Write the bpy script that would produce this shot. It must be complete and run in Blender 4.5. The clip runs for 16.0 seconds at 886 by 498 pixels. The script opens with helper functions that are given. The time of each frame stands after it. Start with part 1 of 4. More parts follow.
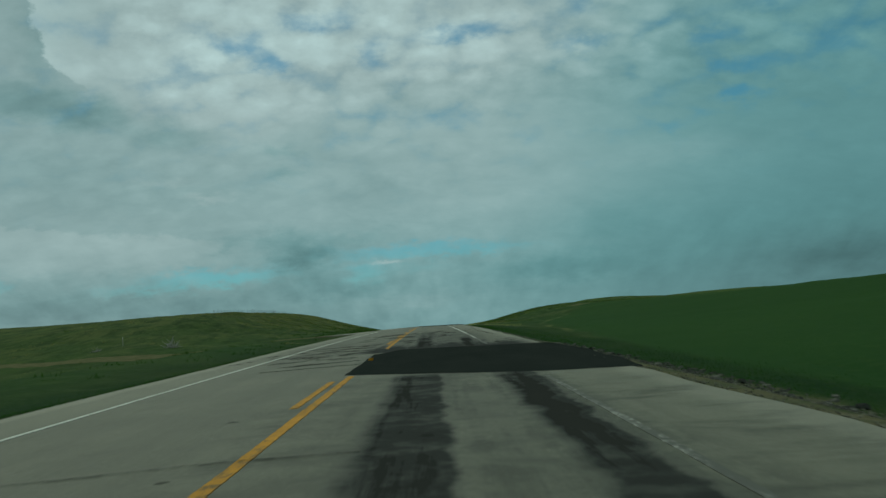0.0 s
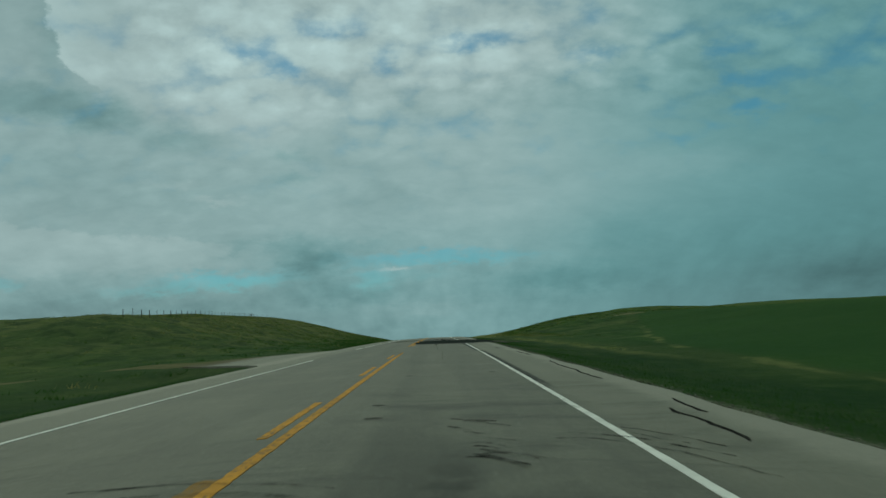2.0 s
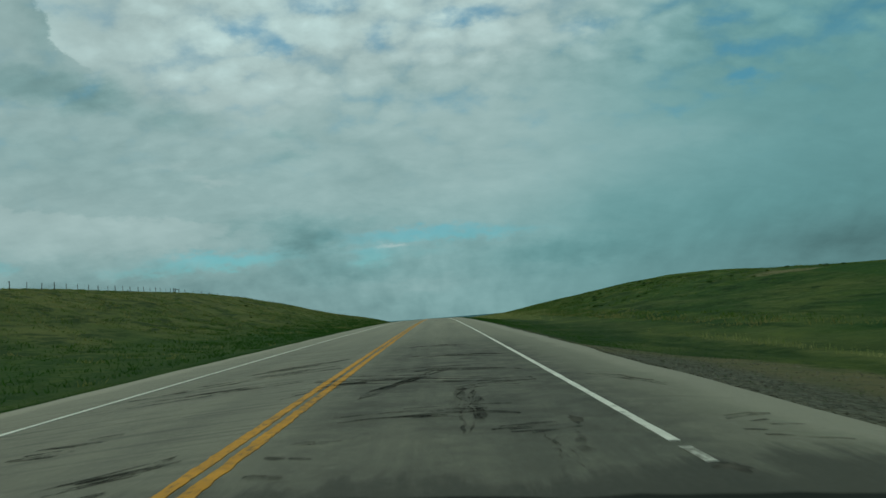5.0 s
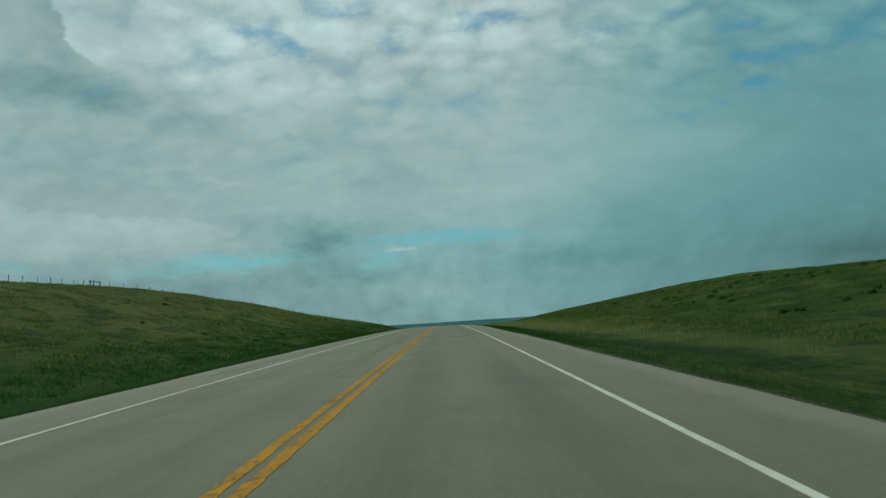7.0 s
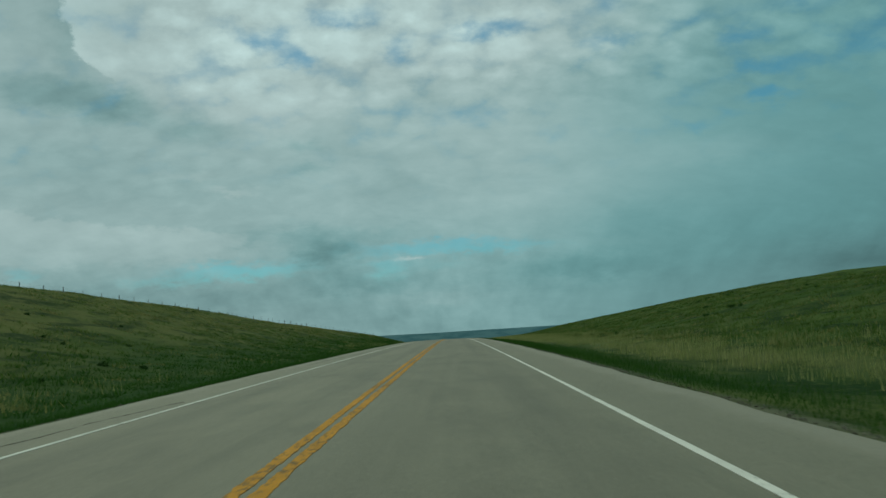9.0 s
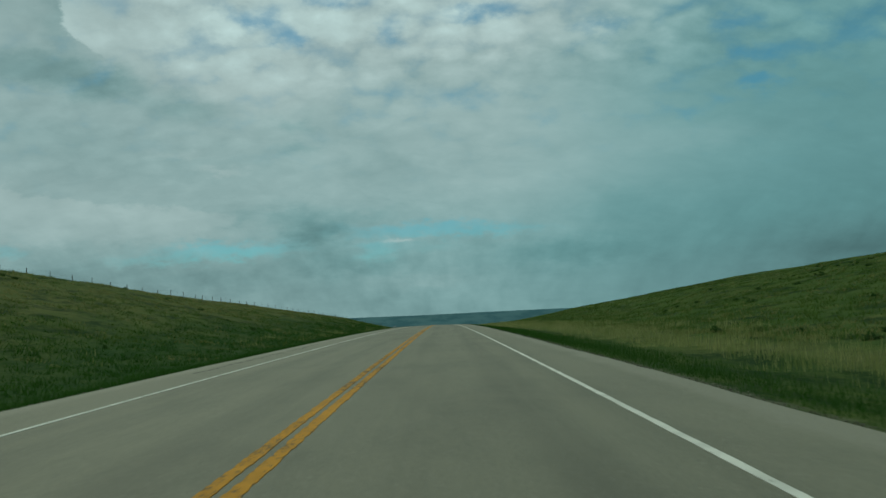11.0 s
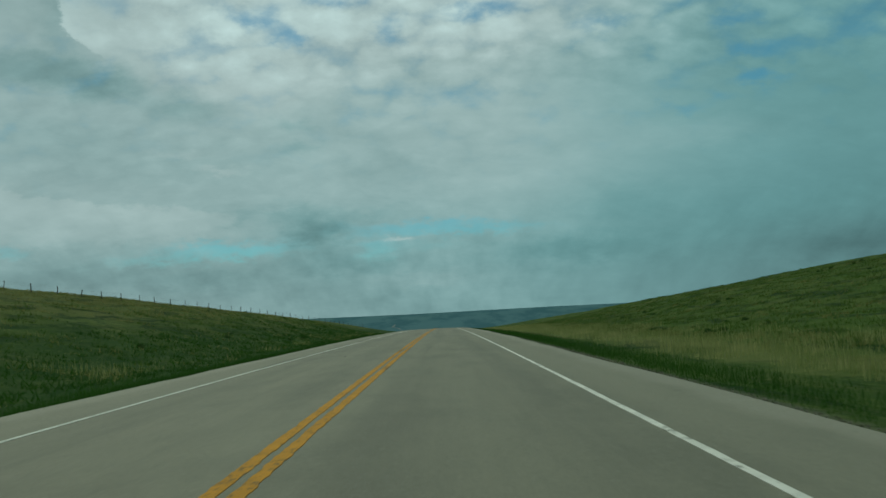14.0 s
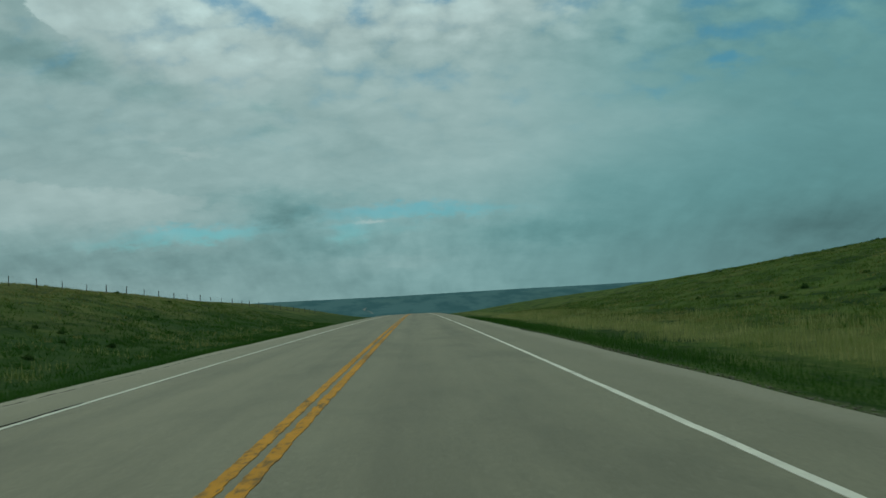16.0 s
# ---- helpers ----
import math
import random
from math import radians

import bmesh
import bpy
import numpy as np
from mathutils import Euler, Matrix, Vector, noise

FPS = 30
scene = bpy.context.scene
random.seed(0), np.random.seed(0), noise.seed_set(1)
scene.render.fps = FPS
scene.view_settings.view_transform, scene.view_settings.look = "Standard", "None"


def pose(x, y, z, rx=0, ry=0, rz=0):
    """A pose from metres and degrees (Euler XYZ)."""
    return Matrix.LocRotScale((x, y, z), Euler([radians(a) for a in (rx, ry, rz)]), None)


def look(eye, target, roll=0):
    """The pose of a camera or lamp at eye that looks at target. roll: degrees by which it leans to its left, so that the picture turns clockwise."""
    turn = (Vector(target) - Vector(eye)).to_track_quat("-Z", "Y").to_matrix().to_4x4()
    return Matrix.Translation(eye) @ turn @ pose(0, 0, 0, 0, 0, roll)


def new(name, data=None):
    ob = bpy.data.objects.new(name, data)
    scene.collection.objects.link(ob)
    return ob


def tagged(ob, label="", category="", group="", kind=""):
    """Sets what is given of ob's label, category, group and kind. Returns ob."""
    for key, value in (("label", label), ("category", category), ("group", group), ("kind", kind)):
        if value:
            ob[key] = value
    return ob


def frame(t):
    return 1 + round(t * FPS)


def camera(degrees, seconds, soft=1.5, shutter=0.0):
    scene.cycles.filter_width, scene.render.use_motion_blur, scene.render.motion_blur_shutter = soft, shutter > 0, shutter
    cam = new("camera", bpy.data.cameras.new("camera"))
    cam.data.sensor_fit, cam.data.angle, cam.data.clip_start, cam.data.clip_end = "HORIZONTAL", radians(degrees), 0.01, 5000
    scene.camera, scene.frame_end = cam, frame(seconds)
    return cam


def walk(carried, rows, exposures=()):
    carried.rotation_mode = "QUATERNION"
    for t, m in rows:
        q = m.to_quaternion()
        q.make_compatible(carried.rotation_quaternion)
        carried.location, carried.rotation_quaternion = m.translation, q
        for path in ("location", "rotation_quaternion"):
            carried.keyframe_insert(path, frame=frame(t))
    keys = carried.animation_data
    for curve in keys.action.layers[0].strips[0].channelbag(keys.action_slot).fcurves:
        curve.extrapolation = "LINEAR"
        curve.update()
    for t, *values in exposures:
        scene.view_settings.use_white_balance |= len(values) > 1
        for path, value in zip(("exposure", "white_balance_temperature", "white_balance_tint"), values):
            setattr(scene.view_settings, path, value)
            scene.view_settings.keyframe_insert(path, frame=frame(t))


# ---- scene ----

# A two-lane highway over a grassy rise. x: across the road (0 = centre line), y: along it, z: up.
cam = camera(51.0, 16.0, soft=1.5, shutter=0.1)
# seconds, place, yaw to the left, pitch up, lean
PATH = [
    (0, 1.80, 0.00, 1.13, -1.02, 5.30, -4.28),
    (0.5, 1.95, 13.50, 1.47, -1.99, 5.87, -5.74),
    (1, 1.82, 27.00, 1.79, -1.21, 5.69, -3.86),
    (1.5, 1.86, 40.49, 2.10, -0.74, 5.32, -5.13),
    (2, 1.86, 53.99, 2.39, -0.51, 5.82, -3.00),
    (2.5, 1.89, 67.49, 2.67, -0.47, 5.69, -3.54),
    (3, 1.84, 80.99, 2.92, -0.45, 5.45, -3.38),
    (3.5, 1.79, 94.48, 3.16, -0.63, 3.97, -3.08),
    (4, 1.86, 107.98, 3.38, -0.18, 4.35, -2.57),
    (4.5, 1.86, 121.48, 3.59, -0.28, 4.65, -3.40),
    (5, 1.84, 134.98, 3.78, -0.60, 4.32, -4.07),
    (7.5, 1.53, 202.47, 4.55, 0.28, 4.85, -3.01),
    (8, 1.53, 215.96, 4.68, 0.01, 5.11, -2.36),
    (8.5, 1.54, 229.46, 4.79, -0.06, 5.11, -2.66),
    (9, 1.58, 242.96, 4.89, 0.40, 5.21, -3.19),
    (11.5, 1.52, 310.45, 5.20, -0.27, 3.97, -2.38),
    (12, 1.57, 323.95, 5.22, -0.02, 4.06, -2.58),
    (12.5, 1.60, 337.44, 5.24, 0.15, 4.35, -1.54),
    (13, 1.63, 350.94, 5.23, 0.87, 3.93, -0.55),
    (13.5, 1.58, 364.44, 5.22, 0.49, 3.95, -1.78),
    (14, 1.54, 377.94, 5.19, -0.16, 4.00, -2.81),
    (14.5, 1.49, 391.43, 5.15, -0.46, 3.78, -3.59),
    (15, 1.40, 404.93, 5.10, -1.06, 3.54, -5.05),
    (15.5, 1.27, 418.43, 5.03, -1.23, 5.00, -4.04),
    (16, 1.28, 431.93, 4.95, -1.84, 2.84, -3.10),
]


def aim(x, y, z, yaw, pitch, lean):
    a, b = radians(yaw), radians(pitch)
    way = Vector((-math.sin(a) * math.cos(b), math.cos(a) * math.cos(b), math.sin(b)))
    eye = Vector((x, y, z))
    return look(eye, eye + way, lean)


walk(cam, [(t, aim(*rest)) for t, *rest in PATH], exposures=[(0, -0.14, 6260, -23.5), (2, -0.10, 6300, -23.0), (3, -0.09, 6320, -22.8), (4.5, 0.03, 6360, -22.5), (8, 0.03, 6400, -21.8), (12, -0.05, 6380, -22.4), (14, 0.0, 6410, -21.8), (16, -0.02, 6400, -22.0)])

# ---------------------------------------------------------------- light
SUN_AZ, SUN_EL = -24.0, 46.0          # left of the road's direction, high
sun = new("sun", bpy.data.lights.new("sun", "SUN"))
sun.data.energy, sun.data.angle, sun.data.color = 1.05, radians(22), (1.0, 0.90, 0.77)
sun.matrix_world = look((60 * math.sin(radians(SUN_AZ)), 60, 70), (0, 0, 0))


class Nodes:
    """Short hand for wiring shader nodes."""

    def __init__(self, tree):
        self.tree = tree
        tree.nodes.clear()

    def add(self, kind, **inputs):
        node = self.tree.nodes.new(kind)
        for key, value in inputs.items():
            self.put(node, key.replace("_", " "), value)
        return node

    def put(self, node, key, value):
        socket = node.inputs[int(key[1:])] if key[0] == "i" and key[1:].isdigit() else node.inputs[key]
        if isinstance(value, bpy.types.NodeSocket):
            self.tree.links.new(value, socket)
        else:
            socket.default_value = value

    def math(self, op, a, b=0.0, c=0.0, clamp=False):
        node = self.add("ShaderNodeMath", i0=a, i1=b, i2=c)
        node.operation, node.use_clamp = op, clamp
        return node.outputs[0]

    def mul(self, a, b):
        return self.math("MULTIPLY", a, b)

    def sum(self, a, b):
        return self.math("ADD", a, b)

    def ramp(self, value, lo, hi, to_lo=0.0, to_hi=1.0):
        node = self.add("ShaderNodeMapRange", i0=value, i1=lo, i2=hi, i3=to_lo, i4=to_hi)
        node.interpolation_type = "SMOOTHSTEP"
        return node.outputs[0]

    def noise(self, vector, scale, detail=4.0, rough=0.55, distort=0.0):
        node = self.add("ShaderNodeTexNoise", Vector=vector, Scale=scale, Detail=detail, Roughness=rough, Distortion=distort)
        return node.outputs["Fac"]

    def stretch(self, vector, sx, sy, sz=1.0):
        node = self.add("ShaderNodeMapping", Vector=vector, Scale=(sx, sy, sz))
        return node.outputs[0]

    def mix(self, fac, a, b):
        node = self.tree.nodes.new("ShaderNodeMix")
        node.data_type = "RGBA"
        for key, value in ((0, fac), (6, a), (7, b)):
            if isinstance(value, bpy.types.NodeSocket):
                self.tree.links.new(value, node.inputs[key])
            else:
                node.inputs[key].default_value = value if key == 0 else (*value[:3], 1)
        return node.outputs[2]

    def axes(self, vector):
        return self.add("ShaderNodeSeparateXYZ", Vector=vector).outputs


def blob(n, az, el, at):
    """A soft round spot of sky: azimuth, elevation and their half widths in degrees, and its weight."""
    a, e, wa, we, amount = at
    p = n.mul(n.sum(az, -a), 1 / wa)
    q = n.mul(n.sum(el, -e), 1 / we)
    r = n.sum(n.mul(p, p), n.mul(q, q))
    return n.mul(n.math("EXPONENT", n.mul(r, -1.0)), amount)


def blobs(n, az, el, spots):
    total = None
    for at in spots:
        one = blob(n, az, el, at)
        total = one if total is None else n.sum(total, one)
    return total


def build_sky():
    """Broken altocumulus over haze: white towards the sun, thin and blue-grey away from it."""
    world = bpy.data.worlds.new("sky")
    scene.world = world
    world.use_nodes = True
    n = Nodes(world.node_tree)
    way = n.add("ShaderNodeTexCoord").outputs["Generated"]
    x, y, z = n.axes(way)
    up = n.math("MAXIMUM", z, 0.0)
    # clouds lie on a sheet overhead, seen ever flatter towards the horizon
    drop = n.sum(up, 0.42)
    sheet = n.add("ShaderNodeCombineXYZ", X=n.math("DIVIDE", x, drop), Y=n.math("DIVIDE", y, drop), Z=0.0).outputs[0]
    wobble = n.sum(n.noise(sheet, 14.0, 5, 0.62), -0.5)
    wobble2 = n.sum(n.noise(n.stretch(sheet, 1.1, 1.2), 16.0, 5, 0.62), -0.5)
    az0 = n.mul(n.math("ARCTAN2", x, y), 57.2958)
    el0 = n.mul(n.math("ARCSINE", z), 57.2958)
    az = n.sum(az0, n.mul(wobble, 4.2))
    el = n.sum(el0, n.mul(wobble2, 2.0))
    broad = n.sum(n.noise(sheet, 3.4, 5, 0.58, 0.4), -0.5)
    # streaks drawn out from the lower right to the upper left
    slant = n.add("ShaderNodeMapping", Vector=sheet, Rotation=(0.0, 0.0, radians(-16)), Scale=(0.9, 1.15, 1.0)).outputs[0]
    middle = n.sum(n.noise(slant, 7.5, 6, 0.58, 0.35), -0.5)
    wisps = n.sum(n.noise(n.stretch(slant, 0.8, 1.0), 21.0, 5, 0.62, 0.5), -0.5)
    stir = n.add("ShaderNodeTexNoise", Vector=sheet, Scale=14.0, Detail=4.0, Roughness=0.6).outputs["Color"]
    push = n.add("ShaderNodeVectorMath", i0=stir, i1=(0.075, 0.075, 0.0))
    push.operation = "MULTIPLY"
    bent = n.add("ShaderNodeVectorMath", i0=sheet, i1=push.outputs[0])
    cells = n.add("ShaderNodeTexVoronoi", Vector=n.stretch(bent.outputs[0], 1.0, 1.25), Scale=19.0)
    cells.feature = "SMOOTH_F1"
    n.put(cells, "Smoothness", 0.6)
    heaps = n.math("SUBTRACT", 0.42, cells.outputs["Distance"])
    puffs = n.sum(n.mul(heaps, 0.74), n.mul(n.sum(n.noise(sheet, 26.0, 5, 0.58), -0.5), 0.62))
    # the heaped clouds lie high up, between the western bank and the eastern haze
    field = n.mul(n.ramp(n.sum(el, n.mul(az0, 0.05)), 12.0, 17.0), n.mul(n.ramp(az, -21.0, -15.0), n.ramp(az, 12.0, 24.0, 1.0, 0.4)))
    ripples = n.sum(n.mul(field, 0.75), n.mul(n.ramp(el0, 4.0, 11.0), 0.25))
    gaps = blobs(n, az, el, [
        (-1.0, 5.45, 5.2, 0.42, 0.62), (3.0, 5.1, 4.6, 0.34, 0.42), (-4.0, 4.2, 1.5, 0.75, 0.50), (-0.5, 4.3, 3.0, 0.5, 0.25), (-12.8, 4.45, 4.2, 0.55, 0.78), (-17.5, 3.9, 3.0, 0.35, 0.35), (-24.8, 4.6, 1.6, 0.5, 0.45),
        (-6.0, 19.5, 2.3, 0.60, 0.50), (-10.4, 18.2, 1.9, 0.75, 0.50), (-9.2, 17.0, 1.1, 0.60, 0.46), (-2.3, 17.5, 0.8, 1.0, 0.40), (3.2, 18.3, 2.6, 0.55, 0.58), (6.4, 19.0, 0.9, 0.5, 0.40),
        (10.4, 16.8, 2.1, 0.60, 0.46), (11.1, 19.1, 1.5, 0.8, 0.46), (14.7, 17.2, 1.6, 0.6, 0.36), (18.8, 16.3, 1.6, 0.5, 0.46), (19.2, 14.4, 2.0, 0.45, 0.52), (19.8, 12.9, 1.7, 0.60, 0.74),
        (15.4, 11.6, 2.6, 0.45, 0.36), (22.4, 17.6, 2.6, 0.7, 0.40), (26.0, 15.6, 3.0, 1.6, 0.28), (23.0, 14.2, 2.4, 1.2, 0.24), (-14.2, 14.9, 1.4, 0.7, 0.24)])
    ragged = n.mul(n.sum(n.mul(middle, 0.5), n.mul(puffs, -1.0)), n.ramp(el0, 5.0, 15.0, 0.2, 1.0))
    open_sky = n.mul(n.ramp(n.sum(gaps, ragged), 0.06, 0.88, 0.0, n.ramp(az0, 4.0, 14.0, 0.72, 0.60)), n.ramp(el0, 5.0, 13.0, 0.80, 1.0))
    glow = blobs(n, az, el, [
        (-13.5, 17.0, 6.0, 3.4, 0.10), (-2.0, 19.0, 12.0, 3.2, 0.12), (-22.0, 18.2, 1.2, 3.0, -0.05), (2.0, 12.0, 9.0, 4.0, 0.03), (-10.5, 14.3, 4.0, 1.2, 0.04),
        (-23.5, 14.9, 3.6, 0.9, -0.115), (-19.6, 14.0, 2.6, 0.9, -0.13), (-15.4, 12.9, 2.0, 0.8, -0.08), (-23.0, 11.2, 6.0, 1.4, -0.035), (-16.0, 9.4, 8.0, 1.2, -0.02),
        (-9.0, 11.8, 1.3, 0.35, -0.05), (-8.2, 10.5, 1.1, 0.4, -0.045), (-13.2, 9.2, 1.2, 0.25, 0.05), (-15.6, 10.2, 2.2, 0.25, 0.03),
        (-7.6, 5.4, 1.9, 1.0, -0.12), (-6.0, 3.4, 3.2, 0.8, -0.06), (-9.5, 6.6, 1.6, 0.5, -0.05), (-12.2, 6.3, 0.8, 0.4, -0.05), (-4.2, 6.3, 2.0, 0.4, -0.03), (-21.5, 3.2, 5.0, 0.9, -0.06), (-15.0, 2.6, 4.0, 0.7, -0.05), (-2.7, 4.7, 0.9, 0.2, 0.10), (-1.0, 2.2, 3.0, 0.5, 0.03),
        (8.5, 3.6, 4.5, 0.8, -0.06), (11.5, 6.3, 3.0, 1.2, -0.03), (24.0, 3.0, 4.0, 0.9, -0.035), (17.0, 10.0, 5.0, 0.8, 0.025)])
    # a pale sheet low in the west, with a crisp upper edge
    brow = n.sum(el, n.sum(n.mul(n.sum(az0, 19.1), 0.115), -7.35))
    sheetlow = n.mul(n.mul(n.ramp(brow, -0.22, 0.16, 1.0, 0.0), n.ramp(el, 4.6, 5.6)), n.ramp(az, -15.0, -10.0, 1.0, 0.0))
    # the haze thickens and darkens to the east and low down
    dim = n.sum(n.ramp(az0, 2.0, 26.0, 0.0, -0.125), n.ramp(el0, 1.0, 9.0, -0.075, 0.0))
    dim = n.mul(dim, n.ramp(n.math("ABSOLUTE", az0), 40.0, 80.0, 1.0, 0.3))
    # a nearer bank in the west, with a bright rim
    bow = n.math("POWER", n.mul(n.math("MAXIMUM", n.sum(n.mul(el, -1.0), 20.0), 0.0), 0.36), 2.0)
    rim = n.sum(n.sum(az, 22.6), n.mul(bow, -1.25))
    bank = n.mul(n.mul(n.ramp(rim, -0.25, 0.2, 1.0, 0.0), n.ramp(rim, -7.0, -1.0)), n.ramp(el0, 15.0, 17.2))
    lit = n.mul(n.mul(n.ramp(rim, -0.2, 0.25), n.ramp(rim, 0.25, 2.4, 1.0, 0.0)), n.ramp(el0, 15.2, 17.2))
    edge = n.sum(n.mul(bank, -0.065), n.mul(lit, 0.09))
    # ragged low clouds over the horizon
    scraps = n.mul(n.sum(n.noise(n.stretch(sheet, 1.2, 0.5), 15.0, 5, 0.56, 0.2), -0.5), n.ramp(el0, 4.0, 9.0, 0.15, 0.0))
    texture = n.sum(n.sum(scraps, n.mul(broad, 0.10)), n.sum(n.mul(middle, n.sum(0.12, n.mul(ripples, 0.05))), n.sum(n.mul(wisps, n.ramp(el0, 2.0, 8.0, 0.03, 0.075)), n.mul(puffs, n.mul(ripples, n.ramp(az0, -6.0, 14.0, 0.34, 0.20))))))
    calm = n.mul(n.ramp(az0, 0.0, 12.0), n.ramp(el0, 11.0, 16.0, 1.0, 0.0))
    texture = n.mul(texture, n.math("MULTIPLY_ADD", calm, -0.5, 1.0))
    plain = n.sum(n.sum(n.ramp(el0, 11.0, 20.0, 0.400, 0.430), glow), n.sum(dim, n.sum(n.mul(edge, 0.6), n.mul(sheetlow, 0.042))))
    shade = n.sum(n.sum(plain, n.mul(edge, 0.4)), texture)
    shade = n.math("MAXIMUM", shade, 0.12)
    veil = n.mul(n.ramp(n.sum(plain, n.mul(texture, 0.35)), 0.25, 0.50, 1.0, 0.0), n.ramp(n.math("ABSOLUTE", az0), 40.0, 80.0, 1.0, 0.3))
    veil = n.mul(veil, n.mul(n.ramp(az0, -22.0, 8.0, 0.55, 1.0), n.ramp(el0, 0.0, 6.0, 0.78, 1.0)))
    tone = n.mix(veil, (0.93, 1.0, 1.14), (0.57, 1.0, 1.19))
    sky = n.add("ShaderNodeTexSky")
    sky.sky_type, sky.sun_disc, sky.sun_elevation, sky.sun_rotation = "NISHITA", False, radians(SUN_EL), radians(SUN_AZ)
    sky.dust_density, sky.ozone_density = 0.0, 4.0
    blue = n.add("ShaderNodeVectorMath", i0=sky.outputs[0], i1=(0.54, 0.97, 1.08))
    blue.operation = "MULTIPLY"
    clear = n.add("ShaderNodeBackground", Color=blue.outputs[0], Strength=0.058)
    cloud = n.add("ShaderNodeBackground", Color=tone, Strength=shade)
    both = n.add("ShaderNodeMixShader", i0=open_sky, i1=cloud.outputs[0], i2=clear.outputs[0])
    n.add("ShaderNodeOutputWorld", Surface=both.outputs[0])


build_sky()

# ---------------------------------------------------------------- the lie of the land
CROWN = 0.0166                        # fall of the road to either side
HALF = 5.4                            # half width of the pavement
STEP = 4.0
ALONG = np.arange(-400, 5200, STEP)
# how the grade bends, in 1/100000 per metre, every 40 m from -40 m on
BEND = [-3.2, -5.7, -8.6, -10.3, -8.5, -6.1, -5.6, -6.6, -6.7, -7.2, -7.4, -7.6, -7.3, -5.8, -4.6, -4.2, -4.6, -5.2, -6.0, -7.0, -7.0]


def lay_profile():
    bend = np.interp(ALONG, np.arange(-40, 761, 40), BEND) * 1e-5
    bend[(ALONG < -40)] = 0
    bend[ALONG > 1050] = 0
    grade = np.cumsum(bend) * STEP
    grade += 0.02536 - np.interp(0, ALONG, grade)
    z = np.cumsum(grade) * STEP
    return z - np.interp(0, ALONG, z)


PROFILE = lay_profile()


def grade_z(s):
    return np.interp(s, ALONG, PROFILE)


def road_z(x, s):
    return grade_z(s) - CROWN * np.abs(x)


# swells of the land beside the road: distance out, along, their spreads, height
BANK_S = [150, 160, 175, 190, 205, 235, 250, 265, 310, 325, 340, 355, 370, 385, 415, 430, 445, 460, 490, 505, 520, 550, 565, 595, 700]
BANK_H = [0.0, 0.45, 0.3, 0.1, -0.05, 0.02, -0.08, -0.15, -0.15, 0.0, 0.35, 0.5, 0.22, 0.45, 0.28, 0.08, -0.05, -0.05, 0.02, 0.12, 0.2, 0.2, 0.1, 0.1, 0.0]
WEST = [(49, 6, 48, 105, 1.34), (170, -2, 100, 105, 7.08), (45, 160, 26, 69, 2.12), (193, 125, 89, 142, 7.61), (50, 281, 48, 118, 4.64),
        (174, 252, 95, 128, 6.80), (67, 403, 43, 144, 4.45), (175, 383, 96, 100, 7.41), (15, 514, 13, 148, 5.59), (158, 527, 120, 117, 8.86),
        (59, 688, 43, 87, 1.61), (180, 783, 128, 217, 13.40)]
EAST = [(53, 6, 43, 112, 0.72), (162, -2, 99, 122, 6.86), (65, 168, 51, 109, 1.44), (206, 151, 77, 165, 7.37), (20, 290, 48, 74, 3.60),
        (171, 269, 104, 125, 3.19), (72, 395, 29, 72, 3.97), (149, 433, 110, 127, 4.03), (77, 525, 26, 90, 2.40), (155, 528, 107, 116, 6.13),
        (187, 774, 124, 224, 12.51)]


def lattice(x, y, seed):
    """Smooth value noise, 0 to 1, on arrays."""
    i, j = np.floor(x).astype(np.int64), np.floor(y).astype(np.int64)
    u, v = x - i, y - j
    u, v = u * u * (3 - 2 * u), v * v * (3 - 2 * v)

    def knot(a, b):
        h = (a * 374761393 + b * 668265263 + seed * 974711) & 0xFFFFFFFF
        h = ((h ^ (h >> 13)) * 1274126177) & 0xFFFFFFFF
        return ((h ^ (h >> 16)) & 0xFFFF) / 65535.0

    return (knot(i, j) * (1 - u) + knot(i + 1, j) * u) * (1 - v) + (knot(i, j + 1) * (1 - u) + knot(i + 1, j + 1) * u) * v


def fractal(x, y, seed, octaves=4):
    total, weight = 0, 0
    for k in range(octaves):
        total = total + lattice(x * 2**k + 17.3 * k, y * 2**k - 9.1 * k, seed + k) * 0.5**k
        weight += 0.5**k
    return total / weight - 0.5


def smooth(v, lo, hi):
    u = np.clip((v - lo) / (hi - lo), 0, 1)
    return u * u * (3 - 2 * u)


# where the bare strip beside the east shoulder widens and narrows: along from, to, by how much
PULL_OFFS = [(4, 9, 0.95), (30, 36, -0.95), (119, 129, 1.9), (137, 147, 2.3), (152, 164, -4.2)]


def pull_rim(s):
    """The outer rim of the bare strip beside the east shoulder."""
    return 5.35 + sum(by * smooth(s, lo, hi) for lo, hi, by in PULL_OFFS)


def mouth(x, s):
    """1 on the level mouth of the farm track."""
    half = np.interp(-x, [5, 9, 14, 20], [13.5, 8.5, 6.0, 5.0])
    return (1 - smooth(np.abs(s - 105.5), half, half + 3.5)) * (x < 0) * (1 - smooth(-x, 14, 22))


CORNER = 338.0


def fence_out(s):
    """How far west of the road the fence runs: it bears away as far as its braced corner, then draws nearer."""
    return np.where(s < CORNER, 41 + 0.1014 * (s - 200), 55 - 0.113 * (s - CORNER))


